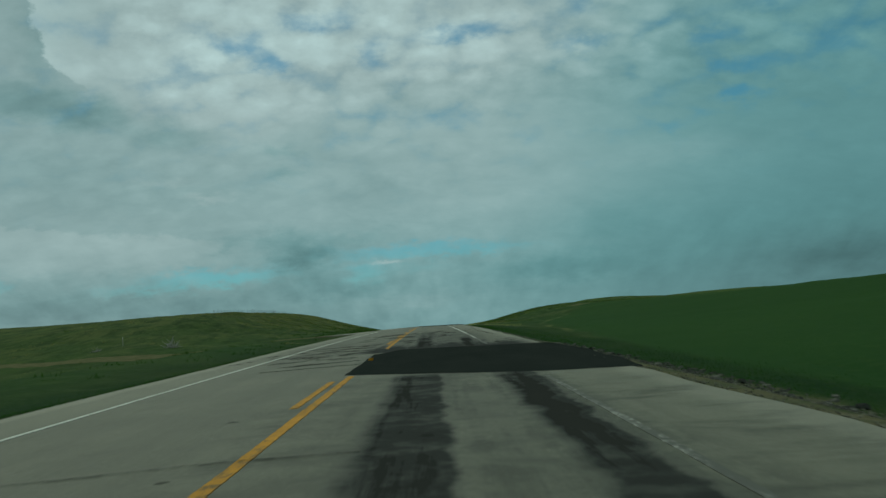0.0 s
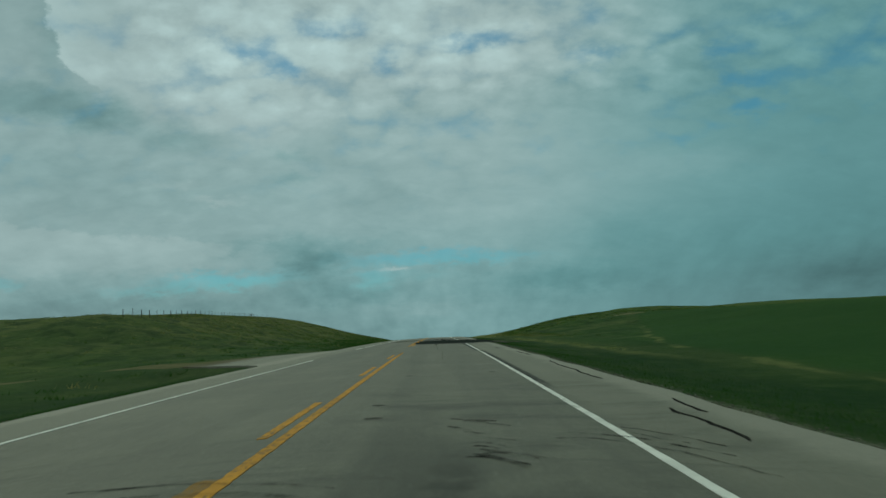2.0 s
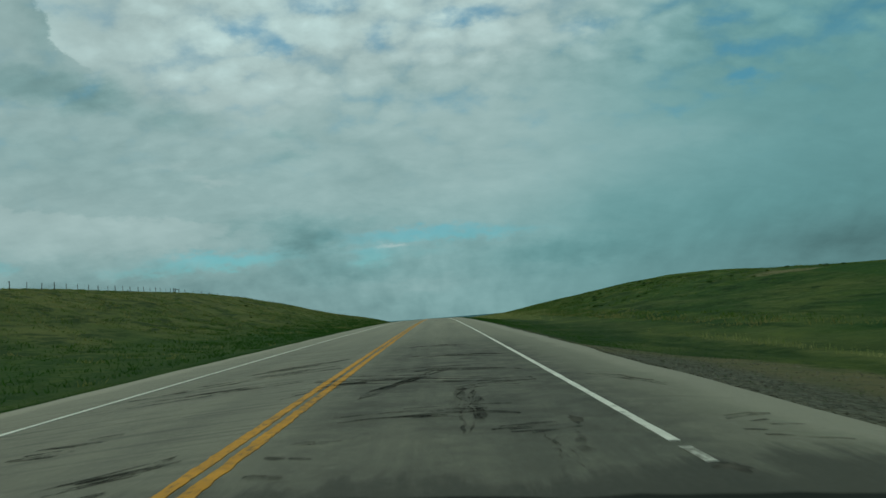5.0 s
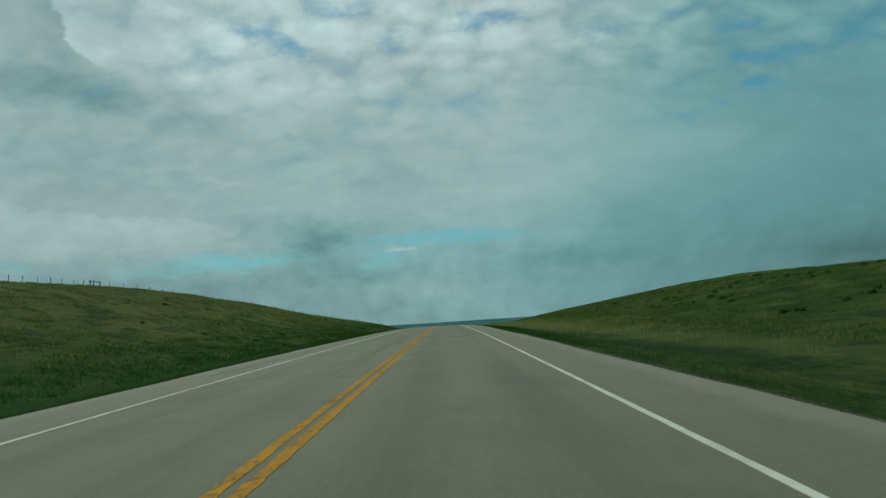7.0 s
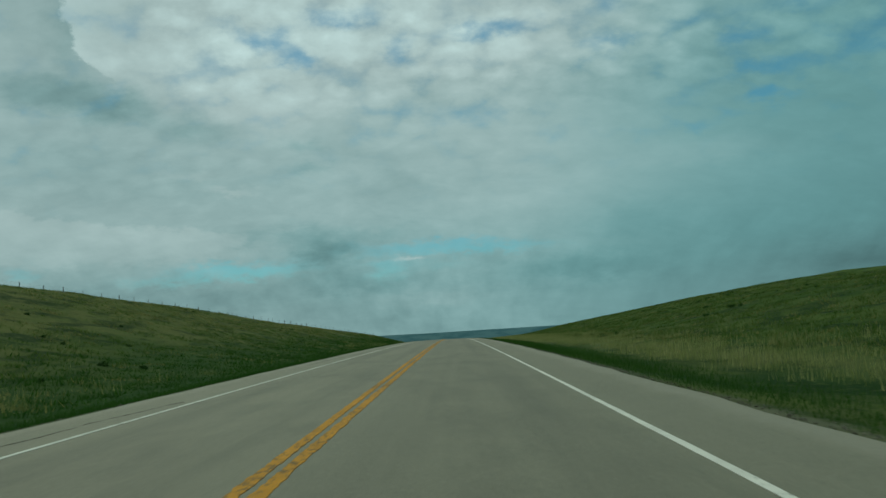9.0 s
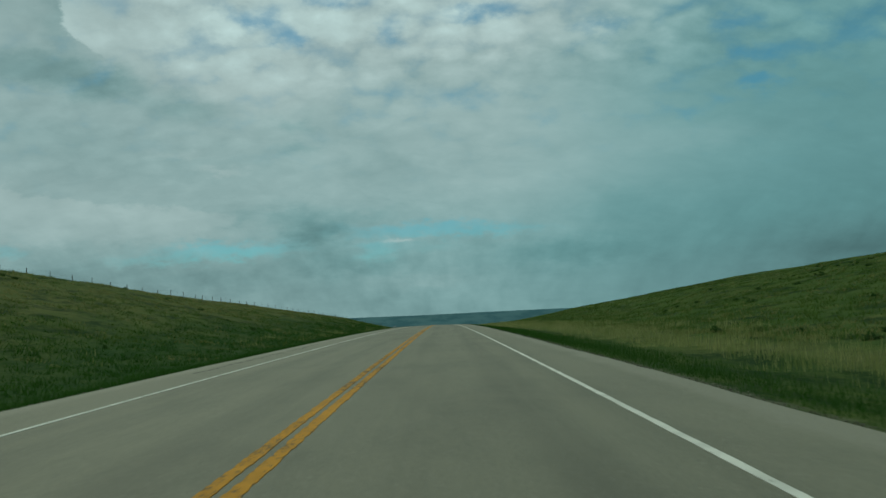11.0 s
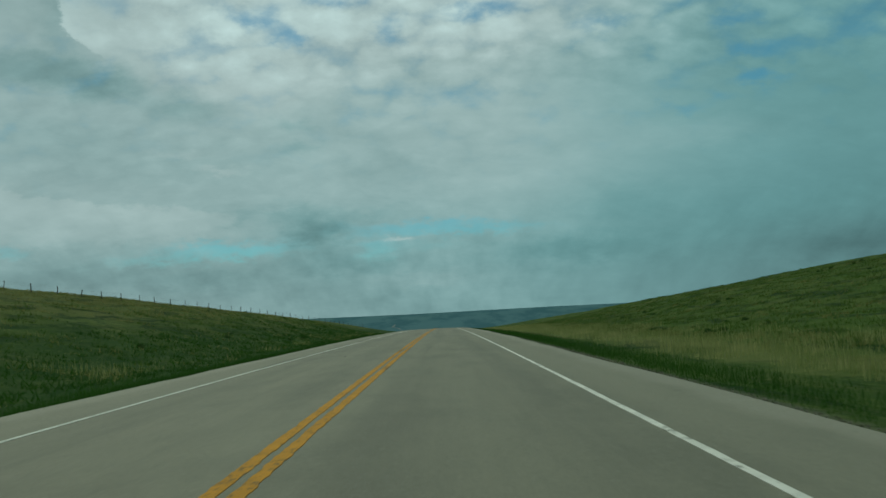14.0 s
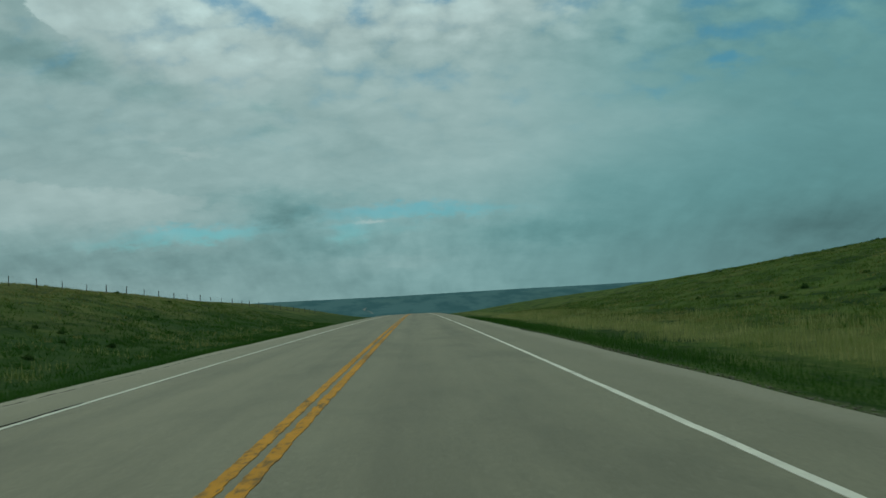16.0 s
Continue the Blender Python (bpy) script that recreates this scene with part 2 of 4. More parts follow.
def fence_bank(x, s):
    """The fence stands on the brow of the bank, which falls away behind it."""
    a, f = np.abs(x), fence_out(s)
    high = np.interp(s, BANK_S, BANK_H)
    front = smooth(a, f - 17, f - 1) * (1 - smooth(a, f + 1, f + 9))
    behind = smooth(a, f + 2, f + 9) * (1 - smooth(a, f + 45, f + 80))
    return (x < 0) * high * (front - 0.62 * behind)


def hollow(x, s):
    """The shallow hollow west of the road that the farm track crosses."""
    a = np.abs(x)
    deep = np.interp(a, [16, 25, 33, 43, 55, 75, 120], [0, 1.26, 2.6, 3.95, 4.2, 3.2, 0])
    floor = 0.8 * smooth(a, 16, 30) * (1 - smooth(a, 60, 110)) * (1 - smooth(s, 98, 121))
    return (x < 0) * (deep * (1 - smooth(s, 112, 176)) + floor)


def swell(x, s):
    a, total = np.abs(x), 0
    for side, mounds in ((x < 0, WEST), (x >= 0, EAST)):
        for out, along, wide, long, high in mounds:
            total = total + side * high * np.exp(-(((a - out) / wide) ** 2) - (((s - along) / long) ** 2))
    u = np.clip((a - 9) / 34, 0, 1)
    side_slope = np.interp(a, [0, 5.4, 7.5, 10, 14, 400], [0, -0.09, -0.42, -0.62, -0.5, 0]) + u * u * (3 - 2 * u) * total
    return side_slope + (-0.16 - 0.0166 * (a - 5.4) - side_slope) * mouth(x, s)


def land_z(x, s):
    x, s = np.asarray(x, float), np.asarray(s, float)
    near = grade_z(s) + swell(x, s) + fence_bank(x, s) - hollow(x, s)
    a = np.abs(x)
    near = near + fractal(x / 9, s / 9, 3) * 0.5 * smooth(a, 9, 30) + fractal(x / 1.7, s / 1.7, 11, 2) * (0.08 + 0.10 * smooth(s, 110, 240) * smooth(a, 9, 16)) * smooth(a, 6.5, 11)
    # the valley ahead and the long ridges beyond it
    ridge = 12 + 9 * fractal(x / 900 + 3, s / 4000, 21, 3) + 3 * fractal(x / 160, s / 300, 23, 3)
    low = -50 + 60 * fractal(x / 500, s / 500, 31, 4)
    far = low + (ridge - low) * smooth(s, 2300, 3300)
    step = low * 0.6 - 8 + 16 * fractal(x / 420 + 9, s / 300, 41, 4)
    far = np.maximum(far, step * smooth(s, 1500, 1800) + low * (1 - smooth(s, 1500, 1800)))
    return near + (far - near) * np.maximum(smooth(s, 900, 1500), smooth(a, 420, 1100) * 0.9)

# ---------------------------------------------------------------- materials


def material(name):
    mat = bpy.data.materials.new(name)
    mat.use_nodes = True
    n = Nodes(mat.node_tree)
    shader = n.add("ShaderNodeBsdfPrincipled")
    n.add("ShaderNodeOutputMaterial", Surface=shader.outputs[0])
    return mat, n, shader, n.add("ShaderNodeTexCoord").outputs["Object"]


def bump(n, shader, height, strength, distance):
    n.put(shader, "Normal", n.add("ShaderNodeBump", Height=height, Strength=strength, Distance=distance).outputs[0])


def span(n, v, lo, hi, soft):
    """1 between lo and hi, with soft ends."""
    return n.mul(n.ramp(v, lo - soft, lo + soft), n.ramp(v, hi - soft, hi + soft, 1.0, 0.0))


def ground_material():
    mat, n, shader, at = material("prairie_grass")
    x, y, z = n.axes(at)
    out = n.math("ABSOLUTE", x)
    broad = n.noise(at, 0.022, 5, 0.6)
    patchy = n.noise(n.stretch(at, 1, 0.7), 0.16, 5, 0.65)
    tuft = n.noise(at, 1.3, 6, 0.7, 0.5)
    fine = n.noise(at, 9.0, 4, 0.7)
    green = n.mix(n.ramp(broad, 0.35, 0.65), GRASS_A, GRASS_B)
    green = n.mix(n.ramp(y, 200.0, 420.0, 0.0, 0.8), green, (0.074, 0.112, 0.022))
    mottle = n.noise(n.stretch(at, 1, 0.32), 0.46, 6, 0.66, 0.4)
    rough = n.ramp(n.sum(y, n.mul(n.ramp(x, -8.0, 8.0), -10.0)), 60.0, 200.0, 0.30, 0.9)
    # yellowing and brown swathes, more of them farther on
    swathe = n.noise(n.stretch(at, 1, 0.55), 0.12, 5, 0.62, 0.5)
    west = n.ramp(x, -8.0, 8.0, 1.0, 0.0)
    upper = n.ramp(n.sum(out, n.mul(n.sum(swathe, -0.5), 22.0)), 12.0, 30.0)
    tan = n.mul(n.sum(n.mul(n.ramp(swathe, 0.42, 0.64), 0.5), n.mul(upper, n.mul(west, n.ramp(y, 130.0, 240.0, 0.25, 0.66)))), rough)
    verge = n.sum(out, n.sum(n.mul(n.sum(tuft, -0.5), 2.2), n.mul(n.sum(patchy, -0.5), 4.0)))
    green = n.mix(n.mul(n.ramp(verge, 8.6, 15.0, 1.0, 0.0), n.ramp(y, 150.0, 380.0, 0.8, 0.38)), green, GRASS_DARK)
    green = n.mix(n.mul(n.mul(west, n.ramp(y, 120.0, 220.0)), n.ramp(verge, 9.0, 27.0, 0.75, 0.0)), green, GRASS_DARK)
    green = n.mix(tan, green, (0.120, 0.124, 0.040))
    green = n.mix(n.mul(n.ramp(mottle, 0.47, 0.62), rough), green, GRASS_DARK)
    green = n.mix(n.mul(n.ramp(mottle, 0.47, 0.30), n.mul(rough, 0.7)), green, (0.095, 0.120, 0.028))
    clump = n.noise(n.stretch(at, 1, 0.35), 0.95, 5, 0.70, 0.6)
    green = n.mix(n.mul(n.ramp(clump, 0.54, 0.66), n.mul(rough, 0.85)), green, GRASS_DARK)
    green = n.mix(n.mul(n.ramp(clump, 0.44, 0.32), n.mul(rough, 0.5)), green, (0.098, 0.112, 0.033))
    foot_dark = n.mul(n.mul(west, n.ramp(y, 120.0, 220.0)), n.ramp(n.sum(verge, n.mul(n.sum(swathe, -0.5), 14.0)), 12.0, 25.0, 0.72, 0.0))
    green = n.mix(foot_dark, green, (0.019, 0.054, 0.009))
    dry = n.mul(n.ramp(n.sum(patchy, n.mul(n.sum(tuft, -0.5), 0.7)), 0.58, 0.82), n.mul(rough, 0.6))
    # broken strip of straw along the east ditch
    frayed = n.sum(out, n.sum(n.mul(n.sum(tuft, -0.5), 3.0), n.mul(n.sum(patchy, -0.5), 7.0)))
    strip = n.mul(n.ramp(frayed, 10.2, 11.8), n.ramp(frayed, 12.0, 14.6, 1.0, 0.0))
    strip = n.mul(strip, n.mul(n.ramp(y, 150.0, 330.0, 0.12, 0.46), n.ramp(x, -9.0, 9.0, 0.12, 1.0)))
    thin = n.sum(x, n.sum(n.mul(n.sum(tuft, -0.5), 1.2), n.mul(n.sum(patchy, -0.5), 1.8)))
    strip = n.math("MAXIMUM", strip, n.mul(n.mul(span(n, thin, 10.8, 11.6, 0.6), span(n, y, 88.0, 175.0, 14.0)), n.ramp(mottle, 0.40, 0.62, 0.62, 0.15)))
    dry = n.mul(n.math("MAXIMUM", dry, strip), n.ramp(out, 8.2, 10.2))
    # a seam of dry grass climbing along the east ditch
    foot = n.sum(n.sum(n.mul(y, 0.062), 6.9), n.mul(n.math("POWER", n.math("MINIMUM", n.math("MAXIMUM", n.sum(y, -80.0), 0.0), 45.0), 2.0), 0.0016))
    foot = n.sum(foot, n.mul(n.math("MAXIMUM", n.sum(y, -125.0), 0.0), 0.136))
    seam = n.sum(x, n.sum(n.mul(foot, -1.0), n.mul(n.sum(patchy, -0.5), 2.2)))
    # smooth sown grass above the seam, rougher pasture below it
    sown = n.mul(n.ramp(seam, -0.2, 1.0), n.mul(n.ramp(x, 0.0, 6.0), n.ramp(y, 235.0, 275.0, 1.0, 0.0)))
    green = n.mix(n.mul(sown, 0.85), green, n.mix(n.ramp(broad, 0.35, 0.65), (0.023, 0.058, 0.011), (0.030, 0.070, 0.013)))
    dry = n.mul(dry, n.math("SUBTRACT", 1.0, sown))
    seam = n.mul(n.mul(n.ramp(n.math("ABSOLUTE", seam), 0.08, 0.50, 1.0, 0.0), span(n, y, 58.0, 160.0, 16.0)), n.ramp(mottle, 0.35, 0.6, 0.50, 0.05))
    dry = n.math("MINIMUM", n.math("MAXIMUM", dry, seam), 0.95)
    color = n.mix(dry, green, DRY)
    color = n.mix(n.ramp(fine, 0.40, 0.70, 0.0, 0.28), color, GRASS_DARK)
    color = n.mix(n.mul(n.ramp(n.noise(at, 3.2, 5, 0.7), 0.50, 0.36), n.mul(rough, 0.45)), color, (0.105, 0.130, 0.036))
    # bare gravelly soil at the pavement's edge
    soil = n.mul(n.ramp(n.sum(out, n.mul(n.sum(tuft, -0.5), 1.6)), 5.45, 5.95, 1.0, 0.0), n.ramp(patchy, 0.32, 0.55))
    color = n.mix(n.mul(soil, 0.8), color, (0.128, 0.128, 0.085))
    # worn pull-offs beside the patches and a bald spot on the east hill
    rim = 5.35
    for lo, hi, by in PULL_OFFS:
        rim = n.sum(rim, n.ramp(y, lo, hi, 0.0, by))
    pull = n.mul(n.ramp(x, 5.0, 5.3), n.ramp(n.sum(n.sum(x, n.mul(rim, -1.0)), n.sum(n.mul(n.sum(patchy, -0.5), 2.2), n.mul(n.sum(tuft, -0.5), 1.6))), -0.55, 0.25, 1.0, 0.0))
    pull = n.mul(pull, n.ramp(rim, 5.4, 5.9))
    soil = n.mix(n.ramp(tuft, 0.35, 0.62), (0.150, 0.122, 0.070), (0.085, 0.088, 0.046))
    stony = n.mix(n.ramp(fine, 0.38, 0.60), (0.030, 0.031, 0.026), (0.135, 0.130, 0.105))
    soil = n.mix(n.mul(span(n, n.sum(y, n.mul(n.sum(tuft, -0.5), 5.0)), 142.0, 156.0, 2.0), n.ramp(n.sum(x, n.mul(n.sum(patchy, -0.5), 2.0)), 6.7, 8.0, 0.9, 0.0)), soil, stony)
    color = n.mix(n.mul(pull, n.ramp(tuft, 0.30, 0.55, 0.6, 0.95)), color, soil)
    bald = n.sum(n.math("POWER", n.mul(n.sum(x, -38.5), 0.36), 2.0), n.math("POWER", n.mul(n.sum(y, -232.0), 0.16), 2.0))
    color = n.mix(n.ramp(n.sum(bald, n.mul(n.sum(tuft, -0.5), 2.0)), 0.4, 1.6, 0.8, 0.0), color, (0.17, 0.15, 0.085))
    n.put(shader, "Base Color", color)
    n.put(shader, "Roughness", 0.95)
    n.put(shader, "Specular IOR Level", 0.04)
    bump(n, shader, n.sum(n.mul(tuft, 0.8), n.mul(fine, 0.25)), 0.6, 0.2)
    return mat


def far_material():
    mat, n, shader, at = material("hazed_far_hills")
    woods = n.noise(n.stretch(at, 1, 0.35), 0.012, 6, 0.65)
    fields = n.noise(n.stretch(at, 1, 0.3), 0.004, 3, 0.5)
    # blue haze of the distance is mixed into these base colours
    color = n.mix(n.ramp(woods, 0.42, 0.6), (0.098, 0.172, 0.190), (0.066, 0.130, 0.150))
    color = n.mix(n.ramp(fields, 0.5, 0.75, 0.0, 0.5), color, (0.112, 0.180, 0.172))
    n.put(shader, "Base Color", color)
    n.put(shader, "Roughness", 1.0)
    n.put(shader, "Specular IOR Level", 0.0)
    return mat


def asphalt_grain(n, at):
    grit = n.noise(at, 70.0, 3, 0.7)
    stone = n.add("ShaderNodeTexVoronoi", Vector=at, Scale=85.0).outputs["Distance"]
    return grit, stone


def road_material():
    """Old grey chip seal, with tar tracked out of the two fresh patches by wheels."""
    mat, n, shader, at = material("old_asphalt")
    x, y, z = n.axes(at)
    grit, stone = asphalt_grain(n, at)
    blotch = n.noise(at, 0.35, 5, 0.6)
    lengthways = n.noise(n.stretch(at, 1.5, 0.035), 1.0, 4, 0.6)
    color = n.mix(n.ramp(blotch, 0.30, 0.70), ROAD_A, ROAD_B)
    worn = n.noise(n.stretch(at, 1.0, 0.5), 2.6, 6, 0.7)
    color = n.mix(n.ramp(worn, 0.46, 0.72, 0.0, 0.42), color, ROAD_C)
    color = n.mix(n.ramp(lengthways, 0.35, 0.75, 0.0, 0.55), color, ROAD_C)
    # a lighter tone from 150 m on, uneven lengthways
    paler = n.mul(n.ramp(y, 150.0, 220.0, 0.0, 0.72), n.ramp(lengthways, 0.3, 0.7, 1.0, 0.72))
    color = n.mix(paler, color, (0.226, 0.209, 0.147))
    color = n.mix(n.ramp(n.noise(n.stretch(at, 1.0, 0.3), 0.8, 6, 0.66), 0.44, 0.72, 0.0, 0.38), color, ROAD_C)
    # polished, slightly darker wheel paths
    lane = n.math("ABSOLUTE", n.sum(n.math("ABSOLUTE", n.sum(x, n.mul(n.sum(blotch, -0.5), 0.5))), -1.83))
    color = n.mix(n.mul(span(n, lane, 0.55, 1.15, 0.25), n.ramp(lengthways, 0.3, 0.7, 0.10, 0.30)), color, ROAD_C)
    shoulder = n.ramp(n.math("ABSOLUTE", x), 3.55, 4.1)
    color = n.mix(n.mul(shoulder, 0.45), color, (0.215, 0.197, 0.140))
    color = n.mix(n.mul(n.ramp(n.sum(n.math("ABSOLUTE", x), n.mul(n.sum(blotch, -0.5), 0.8)), 4.75, 5.15), n.ramp(x, -6.6, -5.6, 0.0, 0.55)), color, (0.29, 0.265, 0.205))
    speck = n.noise(n.stretch(at, 1.0, 0.6), 19.0, 4, 0.75)
    color = n.mix(n.ramp(speck, 0.52, 0.72, 0.0, 0.34), color, (0.075, 0.073, 0.062))
    color = n.mix(n.ramp(speck, 0.46, 0.30, 0.0, 0.26), color, (0.33, 0.31, 0.26))
    color = n.mix(n.ramp(grit, 0.45, 0.8, 0.0, 0.40), color, (0.10, 0.098, 0.09))
    color = n.mix(n.ramp(stone, 0.05, 0.3, 0.25, 0.0), color, (0.38, 0.36, 0.33))
    wob = n.mul(n.sum(n.noise(at, 1.1, 4, 0.6), -0.5), 0.5)
    xw = n.sum(x, wob)
    streak = n.noise(n.stretch(at, 3.0, 0.13), 1.0, 5, 0.65)
    arc = n.math("POWER", n.sum(x, -1.2), 2.0)
    bow = n.add("ShaderNodeCombineXYZ", X=x, Y=n.sum(y, n.mul(arc, 0.13)), Z=0.0).outputs[0]
    ripple = n.noise(n.stretch(bow, 0.20, 3.4), 1.0, 5, 0.62, 0.35)
    dirt = n.noise(at, 1.6, 5, 0.65)
    tar = None
    for first, last, start, end in ((2.0, 18.0, 5.5, 0.8), (31.0, 60.0, 1.0, 14.0), (140.5, 160.0, 1.0, 18.0)):
        length = n.mul(n.ramp(y, first - start, first + start), n.ramp(y, last - end, last + end, 1.0, 0.0))
        drift = n.mul(n.sum(y, -37.0), -0.022) if first == 31.0 else 0.0
        fade = n.ramp(y, 40.0, 50.0, 1.0, 0.25) if first == 31.0 else 1.0
        wheels = n.sum(span(n, xw, 1.05, 1.82, 0.18), n.mul(span(n, n.sum(xw, drift), 2.85, 3.45, 0.16), fade))
        lane = n.mul(span(n, xw, 0.55, 4.1, 0.5), 0.45)
        one = n.mul(length, n.math("MAXIMUM", n.mul(n.mul(wheels, 1.0 if first < 100 else 0.45), n.ramp(n.sum(streak, n.mul(dirt, 0.4)), 0.40, 0.76, 0.40, 1.05)), n.mul(lane, n.ramp(n.sum(streak, n.mul(dirt, 0.8)), 0.78, 1.05))))
        tar = one if tar is None else n.math("MAXIMUM", tar, one)
    # solid wheel tracks leading into the first patch
    solid = n.mul(n.mul(n.ramp(y, -8.0, 3.0), n.ramp(y, 17.5, 18.5, 1.0, 0.0)), n.sum(span(n, xw, 1.15, 1.9, 0.07), span(n, n.sum(xw, n.mul(n.sum(y, -12.0), -0.012)), 2.96, 3.52, 0.07)))
    tar = n.math("MAXIMUM", tar, n.mul(solid, n.ramp(dirt, 0.3, 0.55, 0.72, 0.97)))
    for first, last, soft in ((32.0, 62.0, 4.0), (143.0, 171.0, 4.0)):
        skid = n.mul(span(n, y, first, last, soft), span(n, xw, -4.6, 4.6, 0.8))
        tar = n.math("MAXIMUM", tar, n.mul(skid, n.ramp(n.sum(ripple, n.mul(n.sum(dirt, n.mul(blotch, 0.8)), 0.14)), 0.64, 0.73, 0.0, 0.48)))
    grime = n.mul(n.math("MAXIMUM", span(n, y, 30.0, 58.0, 8.0), span(n, y, 139.0, 168.0, 9.0)), span(n, xw, 0.3, 4.3, 0.6))
    tar = n.math("MAXIMUM", tar, n.mul(grime, n.ramp(n.sum(dirt, n.mul(streak, 0.5)), 0.50, 0.92, 0.15, 0.68)))
    # tar dragged out of the far ends of the patches in long fingers
    finger = n.noise(n.stretch(at, 1.7, 0.16), 1.0, 6, 0.66, 0.3)
    for end, reach, dark in ((30.0, 17.0, 0.95), (139.6, 4.5, 0.70)):
        carry = n.mul(n.ramp(y, end - 0.6, end), n.ramp(y, end, end + reach, 1.0, 0.0))
        drag = n.sum(n.mul(carry, 0.95), n.sum(n.mul(n.sum(finger, -0.5), 1.5), n.mul(n.sum(dirt, -0.5), 0.5)))
        drag = n.mul(n.ramp(drag, 0.36, 0.78), n.mul(n.ramp(carry, 0.0, 0.25), span(n, xw, -0.7, 5.1, 0.5)))
        tar = n.math("MAXIMUM", tar, n.mul(drag, dark))
    # a dark column down the lane and grubby films on the other lane and the shoulder
    column = n.mul(span(n, y, 43.0, 63.0, 4.0), span(n, n.sum(xw, n.mul(wob, 0.6)), 1.55, 2.1, 0.2))
    tar = n.math("MAXIMUM", tar, n.mul(column, n.ramp(n.sum(dirt, n.mul(streak, 0.4)), 0.45, 0.85, 0.25, 0.8)))
    smoky = n.noise(n.stretch(at, 0.55, 1.1), 0.9, 6, 0.66, 0.4)
    film = n.math("MAXIMUM", n.mul(span(n, y, 28.0, 47.0, 4.0), span(n, xw, -4.8, 0.3, 0.5)), n.mul(n.math("MAXIMUM", span(n, y, 2.5, 14.0, 2.5), span(n, y, 30.0, 42.0, 5.0)), span(n, xw, 3.4, 5.3, 0.3)))
    film = n.math("MAXIMUM", film, n.mul(span(n, y, -4.0, 18.0, 2.0), n.mul(span(n, xw, -0.4, 3.6, 0.4), 0.7)))
    film = n.math("MAXIMUM", film, n.mul(span(n, y, 52.0, 72.0, 6.0), n.mul(span(n, xw, 0.6, 5.0, 0.5), 0.75)))
    # thin tar before the second patch, and along the sealed joint beside the edge line
    skew = n.sum(y, n.mul(x, 0.46))
    before = n.mul(n.ramp(n.sum(skew, n.mul(n.sum(dirt, -0.5), 1.6)), 118.9, 119.9), n.mul(n.ramp(y, 125.0, 125.5, 1.0, 0.0), span(n, xw, 0.1, 4.5, 0.25)))
    tar = n.math("MAXIMUM", tar, n.mul(before, n.ramp(n.sum(dirt, n.mul(streak, 0.5)), 0.50, 0.95, 0.42, 0.78)))
    hug = n.sum(n.sum(x, n.mul(n.sum(dirt, -0.5), 0.22)), n.ramp(y, 96.0, 98.0, -3.79, -3.54))
    wide = n.ramp(y, 108.0, 118.0, 0.085, 0.19)
    joint = n.mul(n.ramp(n.sum(n.math("ABSOLUTE", hug), n.mul(wide, -1.0)), -0.05, 0.05, 1.0, 0.0), span(n, y, 71.0, 118.5, 1.5))
    tar = n.math("MAXIMUM", tar, n.mul(joint, n.ramp(n.sum(dirt, n.mul(streak, 0.4)), 0.42, 0.80, 0.58, 0.9)))
    tar = n.math("MAXIMUM", tar, n.mul(film, n.ramp(smoky, 0.45, 0.68, 0.04, 0.62)))
    color = n.mix(n.math("MINIMUM", tar, 0.95), color, (0.033, 0.033, 0.031))
    # dust and gravel over the mouth of the farm track
    dusty = n.mul(n.ramp(n.sum(n.mul(x, -1.0), n.mul(n.sum(dirt, -0.5), 2.2)), 8.0, 9.6), span(n, y, 88.0, 121.0, 3.0))
    color = n.mix(n.mul(dusty, n.ramp(dirt, 0.35, 0.65, 0.25, 0.65)), color, n.mix(n.ramp(blotch, 0.35, 0.65), (0.118, 0.096, 0.052), (0.078, 0.074, 0.036)))
    n.put(shader, "Base Color", color)
    n.put(shader, "Roughness", n.ramp(grit, 0.2, 0.8, 0.62, 0.82))
    n.put(shader, "Specular IOR Level", n.mul(n.math("MULTIPLY_ADD", tar, -0.24, 0.24, True), n.math("SUBTRACT", 1.0, dusty)))
    bump(n, shader, n.sum(n.mul(grit, 0.5), n.mul(stone, 0.6)), 0.5, 0.012)
    return mat


def patch_material():
    mat, n, shader, at = material("fresh_asphalt")
    grit, stone = asphalt_grain(n, at)
    blotch = n.noise(n.stretch(at, 1.4, 0.4), 0.9, 5, 0.6)
    color = n.mix(blotch, (0.020, 0.024, 0.022), (0.036, 0.039, 0.035))
    color = n.mix(n.ramp(grit, 0.5, 0.8, 0.0, 0.4), color, (0.065, 0.063, 0.055))
    n.put(shader, "Base Color", color)
    n.put(shader, "Roughness", 0.8)
    n.put(shader, "Specular IOR Level", 0.0)
    bump(n, shader, n.sum(grit, stone), 0.6, 0.012)
    return mat


